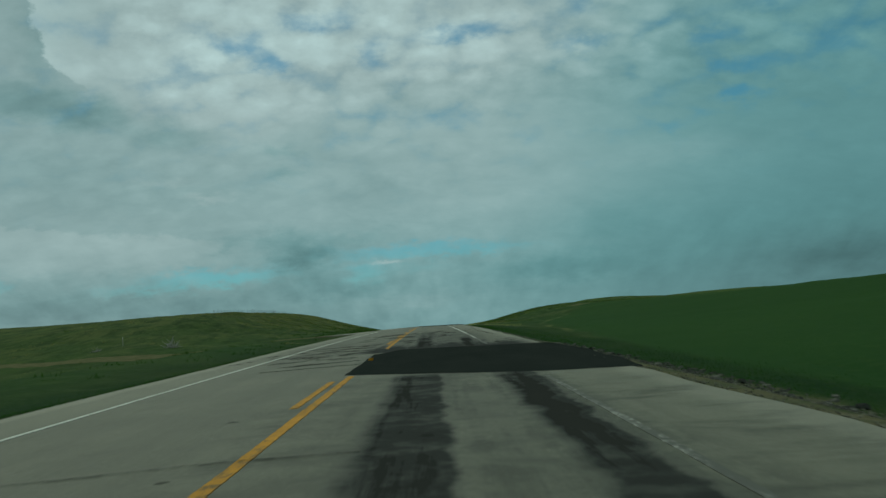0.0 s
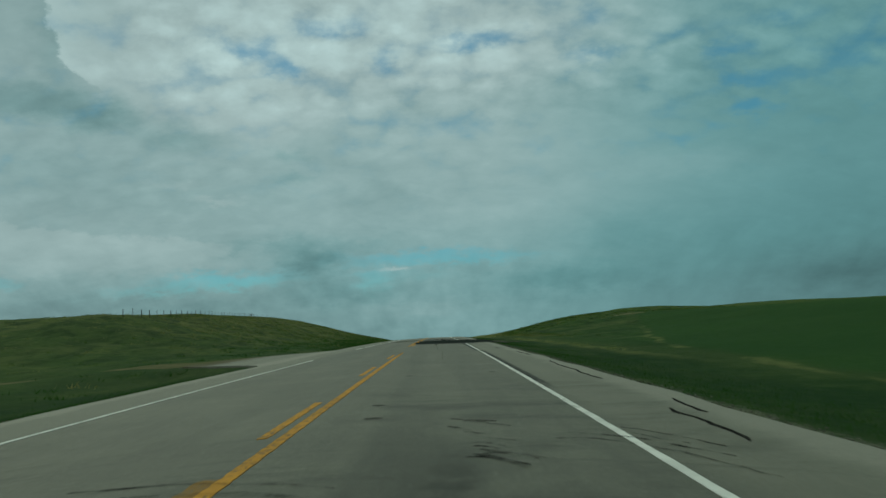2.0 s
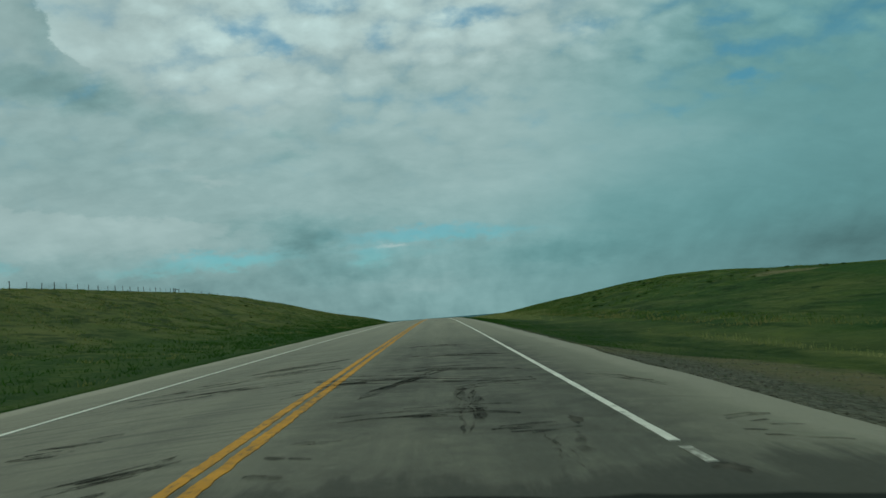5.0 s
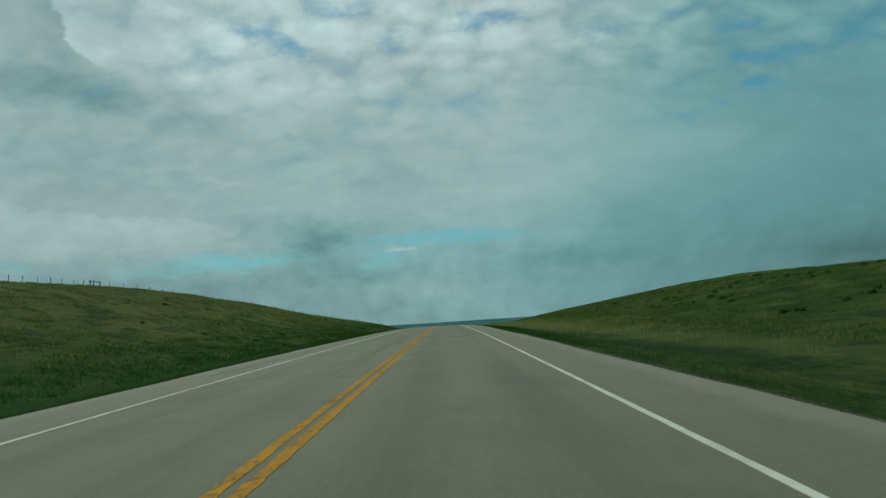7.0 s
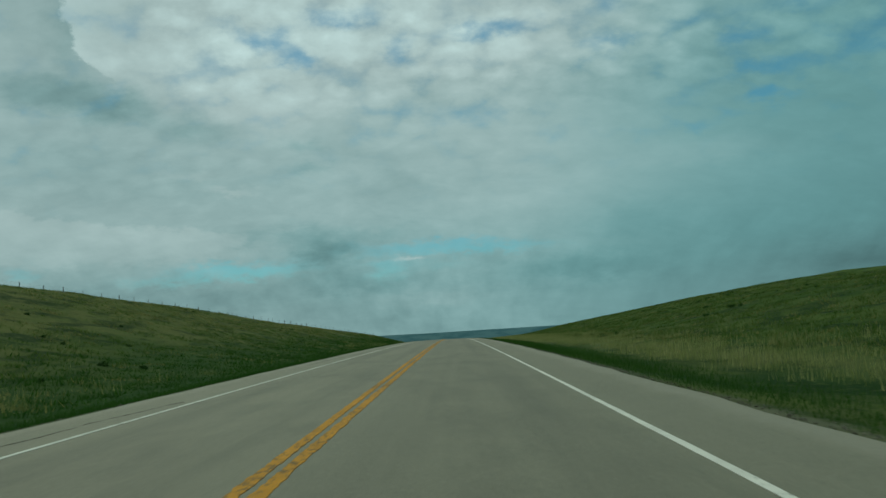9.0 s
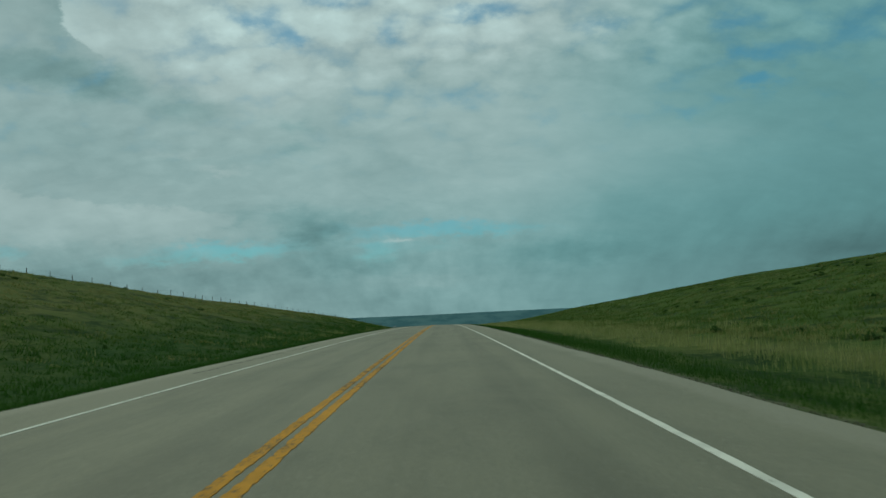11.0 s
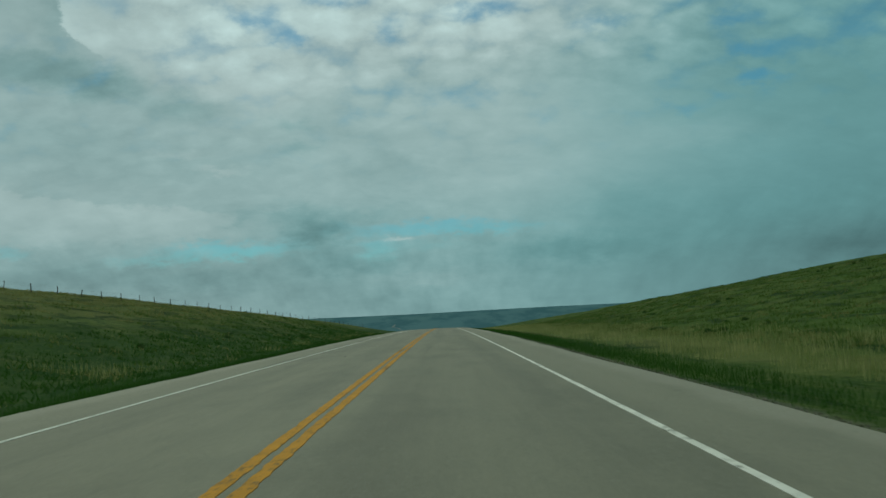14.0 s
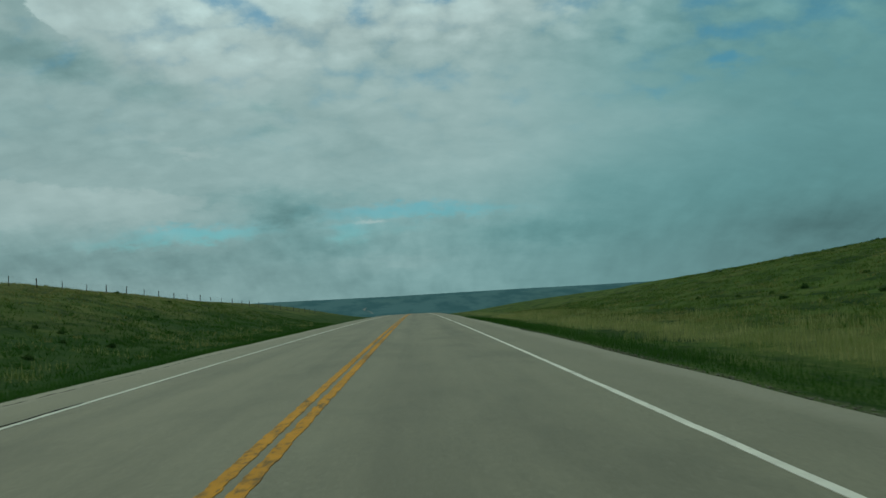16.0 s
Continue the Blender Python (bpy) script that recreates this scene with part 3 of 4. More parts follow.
def paint_material(name, color, worn_color, wear, chip=0.04):
    mat, n, shader, at = material(name)
    grit, stone = asphalt_grain(n, at)
    chips = n.noise(n.stretch(at, 1.4, 0.7), 6.0, 5, 0.72)
    worn = n.noise(n.stretch(at, 1, 0.25), 0.8, 4, 0.6)
    gone = n.ramp(n.sum(n.mul(chips, 0.6), n.mul(worn, 0.45)), wear, wear + 0.10)
    pits = n.noise(n.stretch(at, 1.0, 0.45), 17.0, 4, 0.6)
    gone = n.math("MAXIMUM", gone, n.ramp(n.sum(n.mul(pits, 0.8), n.mul(worn, 0.2)), wear + chip, wear + chip + 0.08, 0.0, 0.85))
    base = n.mix(n.ramp(n.noise(at, 2.0, 4), 0.3, 0.7), color, tuple(c * 0.8 for c in color))
    n.put(shader, "Base Color", n.mix(gone, base, worn_color))
    n.put(shader, "Roughness", 0.75)
    n.put(shader, "Specular IOR Level", 0.12)
    bump(n, shader, n.sum(grit, n.mul(gone, -0.6)), 0.5, 0.01)
    return mat


def plain_material(name, a, b, scale, rough=0.85, relief=0.4, depth=0.02, sx=1.0, sz=1.0):
    mat, n, shader, at = material(name)
    v = n.noise(n.stretch(at, sx, sx, sz), scale, 5, 0.65)
    n.put(shader, "Base Color", n.mix(n.ramp(v, 0.3, 0.7), a, b))
    n.put(shader, "Roughness", rough)
    n.put(shader, "Specular IOR Level", 0.0)
    bump(n, shader, v, relief, depth)
    return mat


def blade_material(name, a, b):
    """Grass blades, each with its own tint between a and b, letting a little light through."""
    mat, n, shader, at = material(name)
    lot = n.add("ShaderNodeNewGeometry").outputs["Random Per Island"]
    drift = n.noise(at, 0.55, 4, 0.6)
    color = n.mix(n.sum(n.mul(lot, 0.35), n.mul(n.ramp(drift, 0.36, 0.66), 0.65)), a, b)
    n.put(shader, "Base Color", color)
    n.put(shader, "Roughness", 0.8)
    n.put(shader, "Specular IOR Level", 0.09)
    thin = n.add("ShaderNodeBsdfTranslucent", Color=color)
    both = n.add("ShaderNodeMixShader", i0=0.5, i1=shader.outputs[0], i2=thin.outputs[0])
    n.add("ShaderNodeOutputMaterial", Surface=both.outputs[0]).is_active_output = True
    return mat


GRASS_A, GRASS_B, GRASS_DARK, DRY = (0.022, 0.052, 0.010), (0.032, 0.067, 0.013), (0.012, 0.031, 0.007), (0.195, 0.190, 0.070)
ROAD_A, ROAD_B, ROAD_C = (0.114, 0.106, 0.076), (0.154, 0.143, 0.102), (0.079, 0.075, 0.054)
GRASS, HILLS, ROAD, PATCH = ground_material(), far_material(), road_material(), patch_material()
YELLOW = paint_material("yellow_paint", (0.54, 0.250, 0.016), (0.14, 0.090, 0.034), 0.540, -0.01)
WORN = paint_material("worn_white_paint", (0.56, 0.54, 0.48), (0.17, 0.16, 0.135), 0.47)
FAINT = paint_material("tarred_white_paint", (0.36, 0.345, 0.30), (0.11, 0.105, 0.09), 0.42)
WHITE = paint_material("white_paint", (0.74, 0.71, 0.64), (0.24, 0.23, 0.19), 0.575)


def smudge_material():
    """Rubbed tar, broken up along its length so that the road shows through."""
    mat, n, shader, at = material("tar_smudge")
    patchy, fine = n.noise(at, 1.9, 5, 0.7), n.noise(n.stretch(at, 0.5, 1.6), 26.0, 4, 0.7)
    n.put(shader, "Base Color", n.mix(patchy, (0.026, 0.026, 0.024), (0.058, 0.056, 0.050)))
    n.put(shader, "Roughness", 0.9)
    n.put(shader, "Specular IOR Level", 0.0)
    n.put(shader, "Alpha", n.ramp(n.sum(n.mul(patchy, 0.65), n.mul(fine, 0.35)), 0.40, 0.68, 0.0, 0.74))
    return mat


SMUDGE = smudge_material()
DULL = paint_material("dull_white_paint", (0.72, 0.70, 0.63), (0.24, 0.23, 0.19), 0.57)
FILM = plain_material("old_sealant", (0.030, 0.030, 0.027), (0.105, 0.099, 0.084), 4.0, 0.9)
SEAL = plain_material("crack_sealant", (0.016, 0.016, 0.015), (0.034, 0.033, 0.030), 6.0, 0.9)
DIRT = plain_material("dirt_track", (0.150, 0.132, 0.074), (0.095, 0.096, 0.047), 0.9, 0.95)
POST = plain_material("weathered_wood", (0.06, 0.057, 0.05), (0.11, 0.105, 0.09), 12.0, 0.9, 0.5, 0.01, 1.0, 0.1)
WIRE = plain_material("rusty_wire", (0.11, 0.08, 0.06), (0.16, 0.15, 0.14), 30.0, 0.5)
STONE = plain_material("gravel", (0.062, 0.060, 0.044), (0.225, 0.212, 0.160), 7.0, 0.9)
RUBBLE = plain_material("broken_asphalt", (0.030, 0.031, 0.028), (0.150, 0.142, 0.118), 4.0, 0.9)
DEAD = plain_material("bleached_branches", (0.42, 0.40, 0.36), (0.28, 0.26, 0.23), 5.0, 0.9)
BLADE_GREEN = blade_material("green_blades", (0.028, 0.074, 0.011), (0.053, 0.114, 0.018))
BLADE_DRY = blade_material("dry_stalks", (0.125, 0.170, 0.042), (0.42, 0.395, 0.175))
BLADE_HILL = blade_material("hill_tufts", (0.056, 0.112, 0.018), (0.118, 0.158, 0.038))
BLADE_PALE = blade_material("yellowing_tufts", (0.135, 0.155, 0.048), (0.290, 0.265, 0.105))
SAGE = blade_material("sagebrush_leaves", (0.026, 0.062, 0.013), (0.064, 0.108, 0.030))

# ---------------------------------------------------------------- mesh helpers


def mesh_object(name, verts, faces, mat, parent=None, smooth_shade=False):
    me = bpy.data.meshes.new(name)
    me.from_pydata([tuple(v) for v in verts], [], faces)
    me.materials.append(mat)
    if smooth_shade:
        me.polygons.foreach_set("use_smooth", [True] * len(me.polygons))
    ob = new(name, me)
    ob.parent = parent
    return ob


def grid_object(name, xs, ss, height, mat, smooth_shade=True):
    gx, gs = np.meshgrid(xs, ss)
    v = np.stack([gx, gs, height(gx, gs)], -1).reshape(-1, 3)
    w, h = len(xs), len(ss)
    i = (np.arange(h - 1)[:, None] * w + np.arange(w - 1)[None, :]).ravel()
    q = np.stack([i, i + 1, i + w + 1, i + w], 1).astype(np.int32)
    me = bpy.data.meshes.new(name)
    me.vertices.add(len(v))
    me.vertices.foreach_set("co", v.astype(np.float32).ravel())
    me.loops.add(q.size)
    me.loops.foreach_set("vertex_index", q.ravel())
    me.polygons.add(len(q))
    me.polygons.foreach_set("loop_start", np.arange(0, q.size, 4, dtype=np.int32))
    if smooth_shade:
        me.polygons.foreach_set("use_smooth", np.ones(len(q), bool))
    me.update()
    me.materials.append(mat)
    return new(name, me)


def triangle_object(name, corners, mat):
    """One mesh of loose triangles; corners: (n, 3, 3)."""
    me = bpy.data.meshes.new(name)
    k = len(corners)
    me.vertices.add(3 * k)
    me.vertices.foreach_set("co", corners.astype(np.float32).ravel())
    me.loops.add(3 * k)
    me.loops.foreach_set("vertex_index", np.arange(3 * k, dtype=np.int32))
    me.polygons.add(k)
    me.polygons.foreach_set("loop_start", np.arange(0, 3 * k, 3, dtype=np.int32))
    me.update()
    me.materials.append(mat)
    return new(name, me)


# ---------------------------------------------------------------- ground and far hills


def one_sided(edges):
    return np.concatenate([-np.array(edges[::-1]), np.array(edges)])


OUT = np.concatenate([[2.0, 4.6], np.arange(5.3, 16, 0.45), np.arange(16, 60, 0.8), np.arange(60, 220, 5), np.geomspace(225, 4200, 34)])
LONG = np.concatenate([np.arange(-320, -20, 20), np.arange(-20, 120, 1.6), np.arange(120, 600, 0.8), np.arange(600, 1000, 8), np.geomspace(1010, 1400, 20)])
FARTHER = np.concatenate([np.geomspace(1400, 4900, 110)])


def ground_height(x, s):
    under = smooth(np.abs(x), 4.7, 5.3)
    return land_z(x, s) * under + (road_z(x, s) - 0.25) * (1 - under)


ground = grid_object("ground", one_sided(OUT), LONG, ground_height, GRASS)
tagged(ground, "rolling prairie ground covered in green and straw-coloured grass", "ground", kind="structure")
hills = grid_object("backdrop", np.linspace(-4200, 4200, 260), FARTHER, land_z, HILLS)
FAR_ROAD = [(-100, 2640), (-112, 2700), (-126, 2735), (-131, 2770), (-126, 2815)]
tagged(hills, "distant wooded hills beyond a valley, blue-green from haze painted into the colour", "hills", kind="structure")

# ---------------------------------------------------------------- road
road = None


def ragged_edge(s, side):
    """Half width of the pavement; it widens into the mouth of the farm track on the west side."""
    wide = 5.6 * smooth(s, 91, 101) * (1 - smooth(s, 110, 119)) if side == 0 else 0
    return HALF + wide + 0.22 * fractal(s / 3.1 + 40 * side, s * 0 + side, 51, 4) + 0.25 * fractal(s / 23 + 7 * side, s * 0, 57, 2)


def build_road():
    ss = np.concatenate([np.arange(-60, 480, 1.2), np.arange(480, 1000, 5)])
    rows = []
    for s in ss:
        one = np.array([s])
        lf, rt = -float(ragged_edge(one, 0)[0]), float(ragged_edge(one, 1)[0])
        xs = [lf - 0.10, lf, -4.6, -3.66, -1.8, 0, 1.8, 3.66, 4.6, rt, rt + 0.10]
        zs = [road_z(x, s) for x in xs]
        zs[0] -= 0.30
        zs[-1] -= 0.30
        rows.append([(x, s, z) for x, z in zip(xs, zs)])
    w = len(rows[0])
    verts = [v for r in rows for v in r]
    faces = [(j * w + i, j * w + i + 1, (j + 1) * w + i + 1, (j + 1) * w + i) for j in range(len(rows) - 1) for i in range(w - 1)]
    ob = mesh_object("road", verts, faces, ROAD)
    return tagged(ob, "straight two-lane highway of worn grey asphalt with tar stains", "road", kind="structure")


road = build_road()


def ribbon(name, x, s0, s1, width, mat, lift=0.006, ragged=0.012, step=0.6, lean=None, parent=None):
    """A painted stripe along the road: slightly uneven edges, a few millimetres thick."""
    count = max(2, int((s1 - s0) / step) + 1)
    ss = np.linspace(s0, s1, count)
    a = ragged * 2 * fractal(ss / 0.16, ss * 0 + x * 31, 61, 4)
    b = ragged * 2 * fractal(ss / 0.16, ss * 0 + x * 57 + 5, 67, 4)
    mid = x + (lean(ss) if lean else 0 * ss)
    verts, faces = [], []
    for k, s in enumerate(ss):
        l, r = mid[k] - width / 2 + a[k], mid[k] + width / 2 + b[k]
        verts += [(l, s, road_z(l, s) - 0.01), (l, s, road_z(l, s) + lift), (r, s, road_z(r, s) + lift), (r, s, road_z(r, s) - 0.01)]
    for k in range(count - 1):
        for i in range(3):
            faces.append((4 * k + i, 4 * k + i + 1, 4 * k + i + 5, 4 * k + i + 4))
    faces += [(0, 1, 2, 3), (4 * count - 1, 4 * count - 2, 4 * count - 3, 4 * count - 4)]
    return mesh_object(name, verts, faces, mat, parent or road)


# yellow lines: broken on the west side as far as the farm track, solid beyond; solid on the east side
for first, last in ((-30, 18.6), (33.2, 97.4), (113.9, 121.8), (140.6, 480), (480.05, 900)):
    ribbon("centre_line", 0.126 if last < 100 else 0.090, first, last, 0.125, YELLOW, ragged=0.014 if last < 150 else 0.026, step=0.05)
for first in (-11.5, 12.5, 39.3, 51.7, 64.2, 77.1, 89.2):
    ribbon("centre_line_dash", -0.115, first, first + 4.8, 0.12, YELLOW, ragged=0.016, step=0.07)
ribbon("centre_line", -0.116, 113.5, 480, 0.125, YELLOW, ragged=0.026, step=0.05)
ribbon("centre_line", -0.116, 480.05, 900, 0.128, YELLOW, ragged=0.02, step=1.0)
OLD_PAINT = paint_material("rubbed_yellow_paint", (0.26, 0.135, 0.022), (0.13, 0.115, 0.075), 0.50)
ribbon("old_paint", 0.0, 38.2, 61.5, 0.20, OLD_PAINT, lift=0.003, ragged=0.04, step=0.15)
for first, last in ((-30, 15.8), (32.6, 40.6), (40.62, 52.0), (52.02, 95.4), (96.6, 117.6), (141.5, 142.2), (142.5, 900)):
    ribbon("edge_line", 3.66, first, last, 0.09, FAINT if last < 42 else WORN if last < 60 or first == 141.5 else WHITE, ragged=0.014)
for first, last in ((-30, 94.4), (115.4, 205), (205.02, 900)):
    ribbon("edge_line", -3.66, first, last, 0.088, WHITE if last < 210 else DULL, ragged=0.014)


def build_patch(s0, s1, left, right, seed, near_slope):
    """A fresh asphalt overlay: ragged outline, two centimetres thick, feathered at the rim."""
    rim = []
    ends = np.linspace(left, right, 28)
    near = s0 + 0.22 * fractal(ends / 0.6, ends * 0 + seed, 71, 4) - np.minimum(ends - left, 3.9) * near_slope
    far = s1 + 0.30 * fractal(ends / 0.6, ends * 0 + seed + 9, 73, 4) - (ends - left) * 0.22 - 3.2 * smooth(left + 0.9 - ends, 0, 0.9)
    sides = np.linspace(0, 1, 40)[1:-1]
    rim += [(x, s) for x, s in zip(ends, near)]
    for u in sides:
        s = near[-1] + (far[-1] - near[-1]) * u
        rim.append((right + 0.25 * float(fractal(np.array([s / 1.1]), np.array([seed + 3.0]), 75, 3)[0]) + 0.25 * math.sin(math.pi * u), s))
    rim += [(x, s) for x, s in zip(ends[::-1], far[::-1])]
    for u in sides[::-1]:
        s = near[0] + (far[0] - near[0]) * u
        rim.append((left + 0.07 * float(fractal(np.array([s / 0.8]), np.array([seed + 5.0]), 77, 3)[0]), s))
    cx, cs = (left + right) / 2, (s0 + s1) / 2
    verts, faces, k = [], [], len(rim)
    rings = [(1.0, -0.012), (0.992, 0.014), (0.96, 0.022), (0.75, 0.024), (0.5, 0.024), (0.25, 0.024)]
    for scale, lift in rings:
        for x, s in rim:
            px, ps = cx + (x - cx) * scale, cs + (s - cs) * scale
            verts.append((px, ps, road_z(px, ps) + lift))
    verts.append((cx, cs, road_z(cx, cs) + 0.024))
    for r in range(len(rings) - 1):
        for i in range(k):
            j = (i + 1) % k
            faces.append((r * k + i, r * k + j, (r + 1) * k + j, (r + 1) * k + i))
    base = (len(rings) - 1) * k
    faces += [(base + i, base + (i + 1) % k, len(verts) - 1) for i in range(k)]
    return mesh_object("asphalt_patch", verts, faces, PATCH, road)


build_patch(19.0, 31.7, -0.05, 5.55, 1.0, 0.55)
build_patch(122.0, 141.2, -0.06, 5.74, 2.0, 0.42)


def snake(points, width, wander=0.06, seed=0, name="crack_seal", mat=None):
    """A poured bead of crack sealant along bends given as (x, s)."""
    pts = np.array(points, float)
    gap = np.concatenate([[0], np.cumsum(np.hypot(*np.diff(pts, axis=0).T))])
    u = np.linspace(0, gap[-1], max(6, int(gap[-1] / 0.22)))
    x, s = np.interp(u, gap, pts[:, 0]), np.interp(u, gap, pts[:, 1])
    dx, ds = np.gradient(x), np.gradient(s)
    size = np.hypot(dx, ds) + 1e-9
    nx, ns = -ds / size, dx / size
    sway = wander * 2 * fractal(u / 0.6, u * 0 + seed, 91, 4)
    wide = width * (0.75 + 0.9 * fractal(u / 0.5, u * 0 + seed + 4, 93, 3))
    wide[0] = wide[-1] = width * 0.2
    verts, faces = [], []
    for k in range(len(u)):
        for off, lift in ((-0.5, -0.003), (-0.3, 0.009), (0.3, 0.009), (0.5, -0.003)):
            px, ps = x[k] + nx[k] * (sway[k] + off * wide[k]), s[k] + ns[k] * (sway[k] + off * wide[k])
            verts.append((px, ps, road_z(px, ps) + lift))
    for k in range(len(u) - 1):
        for i in range(3):
            faces.append((4 * k + i, 4 * k + i + 4, 4 * k + i + 5, 4 * k + i + 1))
    return mesh_object(name, verts, faces, mat or SEAL, road)


def seal(x0, s0, x1, s1, width, mat, wander, seed):
    """One sealed crack from end to end, wandering a little on the way."""
    rng = random.Random(seed)
    count = max(3, int(math.hypot(x1 - x0, s1 - s0) / 2.2) + 2)
    pts = []
    for k in range(count):
        u = k / (count - 1)
        off = rng.uniform(-wander, wander) if 0 < k < count - 1 else 0
        pts.append((x0 + (x1 - x0) * u + off, s0 + (s1 - s0) * u))
    return snake(pts, width, min(0.06, wander), seed * 3.7, mat=mat)


# poured seals on the east shoulder
EAST_SEALS = [(4.60, 58.5, 4.84, 47.0, 0.06), (4.72, 66.0, 4.66, 62.6, 0.075), (5.12, 67.4, 5.04, 65.3, 0.07), (5.12, 82.0, 5.02, 72.5, 0.068),
              (5.03, 93.0, 5.1, 87.5, 0.068), (5.42, 105.2, 5.40, 101.0, 0.068), (4.72, 102.1, 4.76, 99.8, 0.06), (5.30, 366.0, 5.34, 356.0, 0.042)]
for k, one in enumerate(EAST_SEALS):
    seal(*one, SEAL, 0.08, k + 1)
# a broken seam down the middle of the lane
LANE_SEAMS = [(1.60, 119.2, 1.62, 114.2, 0.075), (1.56, 118.4, 1.60, 116.6, 0.04), (1.66, 118.7, 1.72, 117.3, 0.04), (1.64, 116.0, 1.58, 113.8, 0.05),
              (1.63, 113.4, 1.68, 108.6, 0.05), (1.68, 108.5, 1.73, 103.2, 0.055), (1.73, 103.2, 1.78, 101.0, 0.04), (1.84, 101.6, 1.99, 97.4, 0.075), (1.97, 96.6, 1.94, 86.0, 0.06)]
for k, one in enumerate(LANE_SEAMS):
    seal(*one, FILM if k < 4 else SMUDGE, 0.09 if k < 4 else 0.03, k + 21)
# fine cracks along the west shoulder
WEST_CRACKS = [(-3.74, 405.0, -3.74, 446.0, 0.05), (-4.4, 254.2, -4.0, 262.0, 0.035), (-4.45, 212.0, -4.26, 234.0, 0.028), (-4.7, 238.0, -4.7, 252.0, 0.026),
               (-4.6, 282.0, -4.1, 305.0, 0.026), (-4.7, 320.0, -4.6, 343.0, 0.026), (-5.1, 444.0, -4.9, 462.0, 0.032)]
for k, one in enumerate(WEST_CRACKS):
    seal(*one, SEAL if k == 0 else SMUDGE, 0.04 if k == 0 else 0.14, k + 41)
# cracks across the lanes
CROSS_CRACKS = [(-2.4, 239.9, -1.45, 240.0, 0.034), (-0.8, 239.9, 0.62, 239.97, 0.034), (1.5, 239.95, 2.52, 239.75, 0.034), (3.47, 239.44, 4.1, 239.29, 0.034),
                (-0.95, 343.4, -0.42, 347.9, 0.11), (-2.6, 7.7, 1.1, 8.1, 0.16), (-2.6, 23.5, 0.0, 23.3, 0.032), (-2.4, 25.3, -0.22, 25.5, 0.03)]
for k, one in enumerate(CROSS_CRACKS):
    seal(*one, SMUDGE if one[1] > 30 or one[4] > 0.1 else SEAL, 0.05, k + 61)
def skid_fan(x0, s0, x1, s1, bulge, seed):
    """Tar rubbed across the lanes by turning wheels: a sheaf of broken strokes along one arc."""
    rng = random.Random(seed)
    for k in range(rng.randint(6, 9) if x0 < 3.6 else 4):
        first = rng.uniform(0, 0.55)
        v = np.linspace(first, min(1.0, first + rng.uniform(0.25, 0.75)), 6)
        x = x0 + (x1 - x0) * v + rng.uniform(-0.12, 0.12)
        s = s0 + (s1 - s0) * v + bulge * 4 * v * (1 - v) + rng.gauss(0, 0.42) + rng.uniform(-0.4, 0.4) * v
        snake(list(zip(x, s)), rng.choice((0.02, 0.03, 0.05, 0.08, 0.12, 0.20)), 0.12, seed * 0.37 + k * 1.9, "skid_mark", SMUDGE)


def tar_spot(x, s, w, l, seed):
    """A blot of tar pressed into the surface, with a frayed outline."""
    k = 26
    verts = [(x, s, float(road_z(x, s)) + 0.007)]
    for ring, lift in ((0.6, 0.006), (1.0, -0.003)):
        for i in range(k):
            a = math.tau * i / k
            r = ring * (1 + 1.9 * float(fractal(np.array([2 * math.cos(a) + seed]), np.array([2 * math.sin(a)]), 83, 3)[0]))
            px, ps = x + w / 2 * r * math.cos(a), s + l / 2 * r * math.sin(a)
            verts.append((px, ps, float(road_z(px, ps)) + lift))
    faces = [(0, 1 + i, 1 + (i + 1) % k) for i in range(k)]
    faces += [(1 + i, 1 + k + i, 1 + k + (i + 1) % k, 1 + (i + 1) % k) for i in range(k)]
    return mesh_object("tar_spot", verts, faces, FILM, road)


for k, (x, s, w, l) in enumerate(((-0.71, 11.4, 0.16, 0.16), (-0.33, 7.2, 0.12, 0.08), (1.1, 76.0, 0.2, 0.2), (3.1, 76.6, 0.2, 0.17), (0.95, 66.0, 0.3, 0.4), (0.9, 68.0, 0.2, 0.3),
                                  (3.1, 144.2, 0.18, 0.8), (3.74, 141.3, 0.2, 0.4),
                                  (-1.9, 410.0, 0.08, 0.9), (2.4, 156.0, 0.3, 0.3), (1.2, 158.0, 0.2, 0.3))):
    tar_spot(x, s, w, l, k * 5.3)
# beside the first patch, beyond it, and beyond the second one
BESIDE = [(-2.57, 25.1, -1.0, 25.5, 0.3), (-1.97, 27.0, -0.41, 27.0, 0.4), (-2.35, 29.1, -1.67, 29.6, 0), (-4.54, 34.3, -3.93, 36.7, 0), (-4.16, 33.5, -1.74, 31.4, -0.2), (-1.53, 30.3, -0.69, 31.1, 0),
          (-1.66, 32.4, -0.1, 31.4, 0), (-3.73, 37.3, -0.1, 35.4, 0.7), (-5.0, 31.8, -4.4, 31.6, 0), (-4.62, 38.2, -2.69, 36.1, 0), (-3.2, 33.6, -0.2, 33.3, 0.6), (-3.4, 28.6, -2.2, 28.2, 0),
          (-4.3, 40.5, -0.5, 39.2, 0.2), (-3.0, 30.6, -1.0, 30.0, 0.5), (-2.6, 35.3, -1.6, 35.6, 0)]
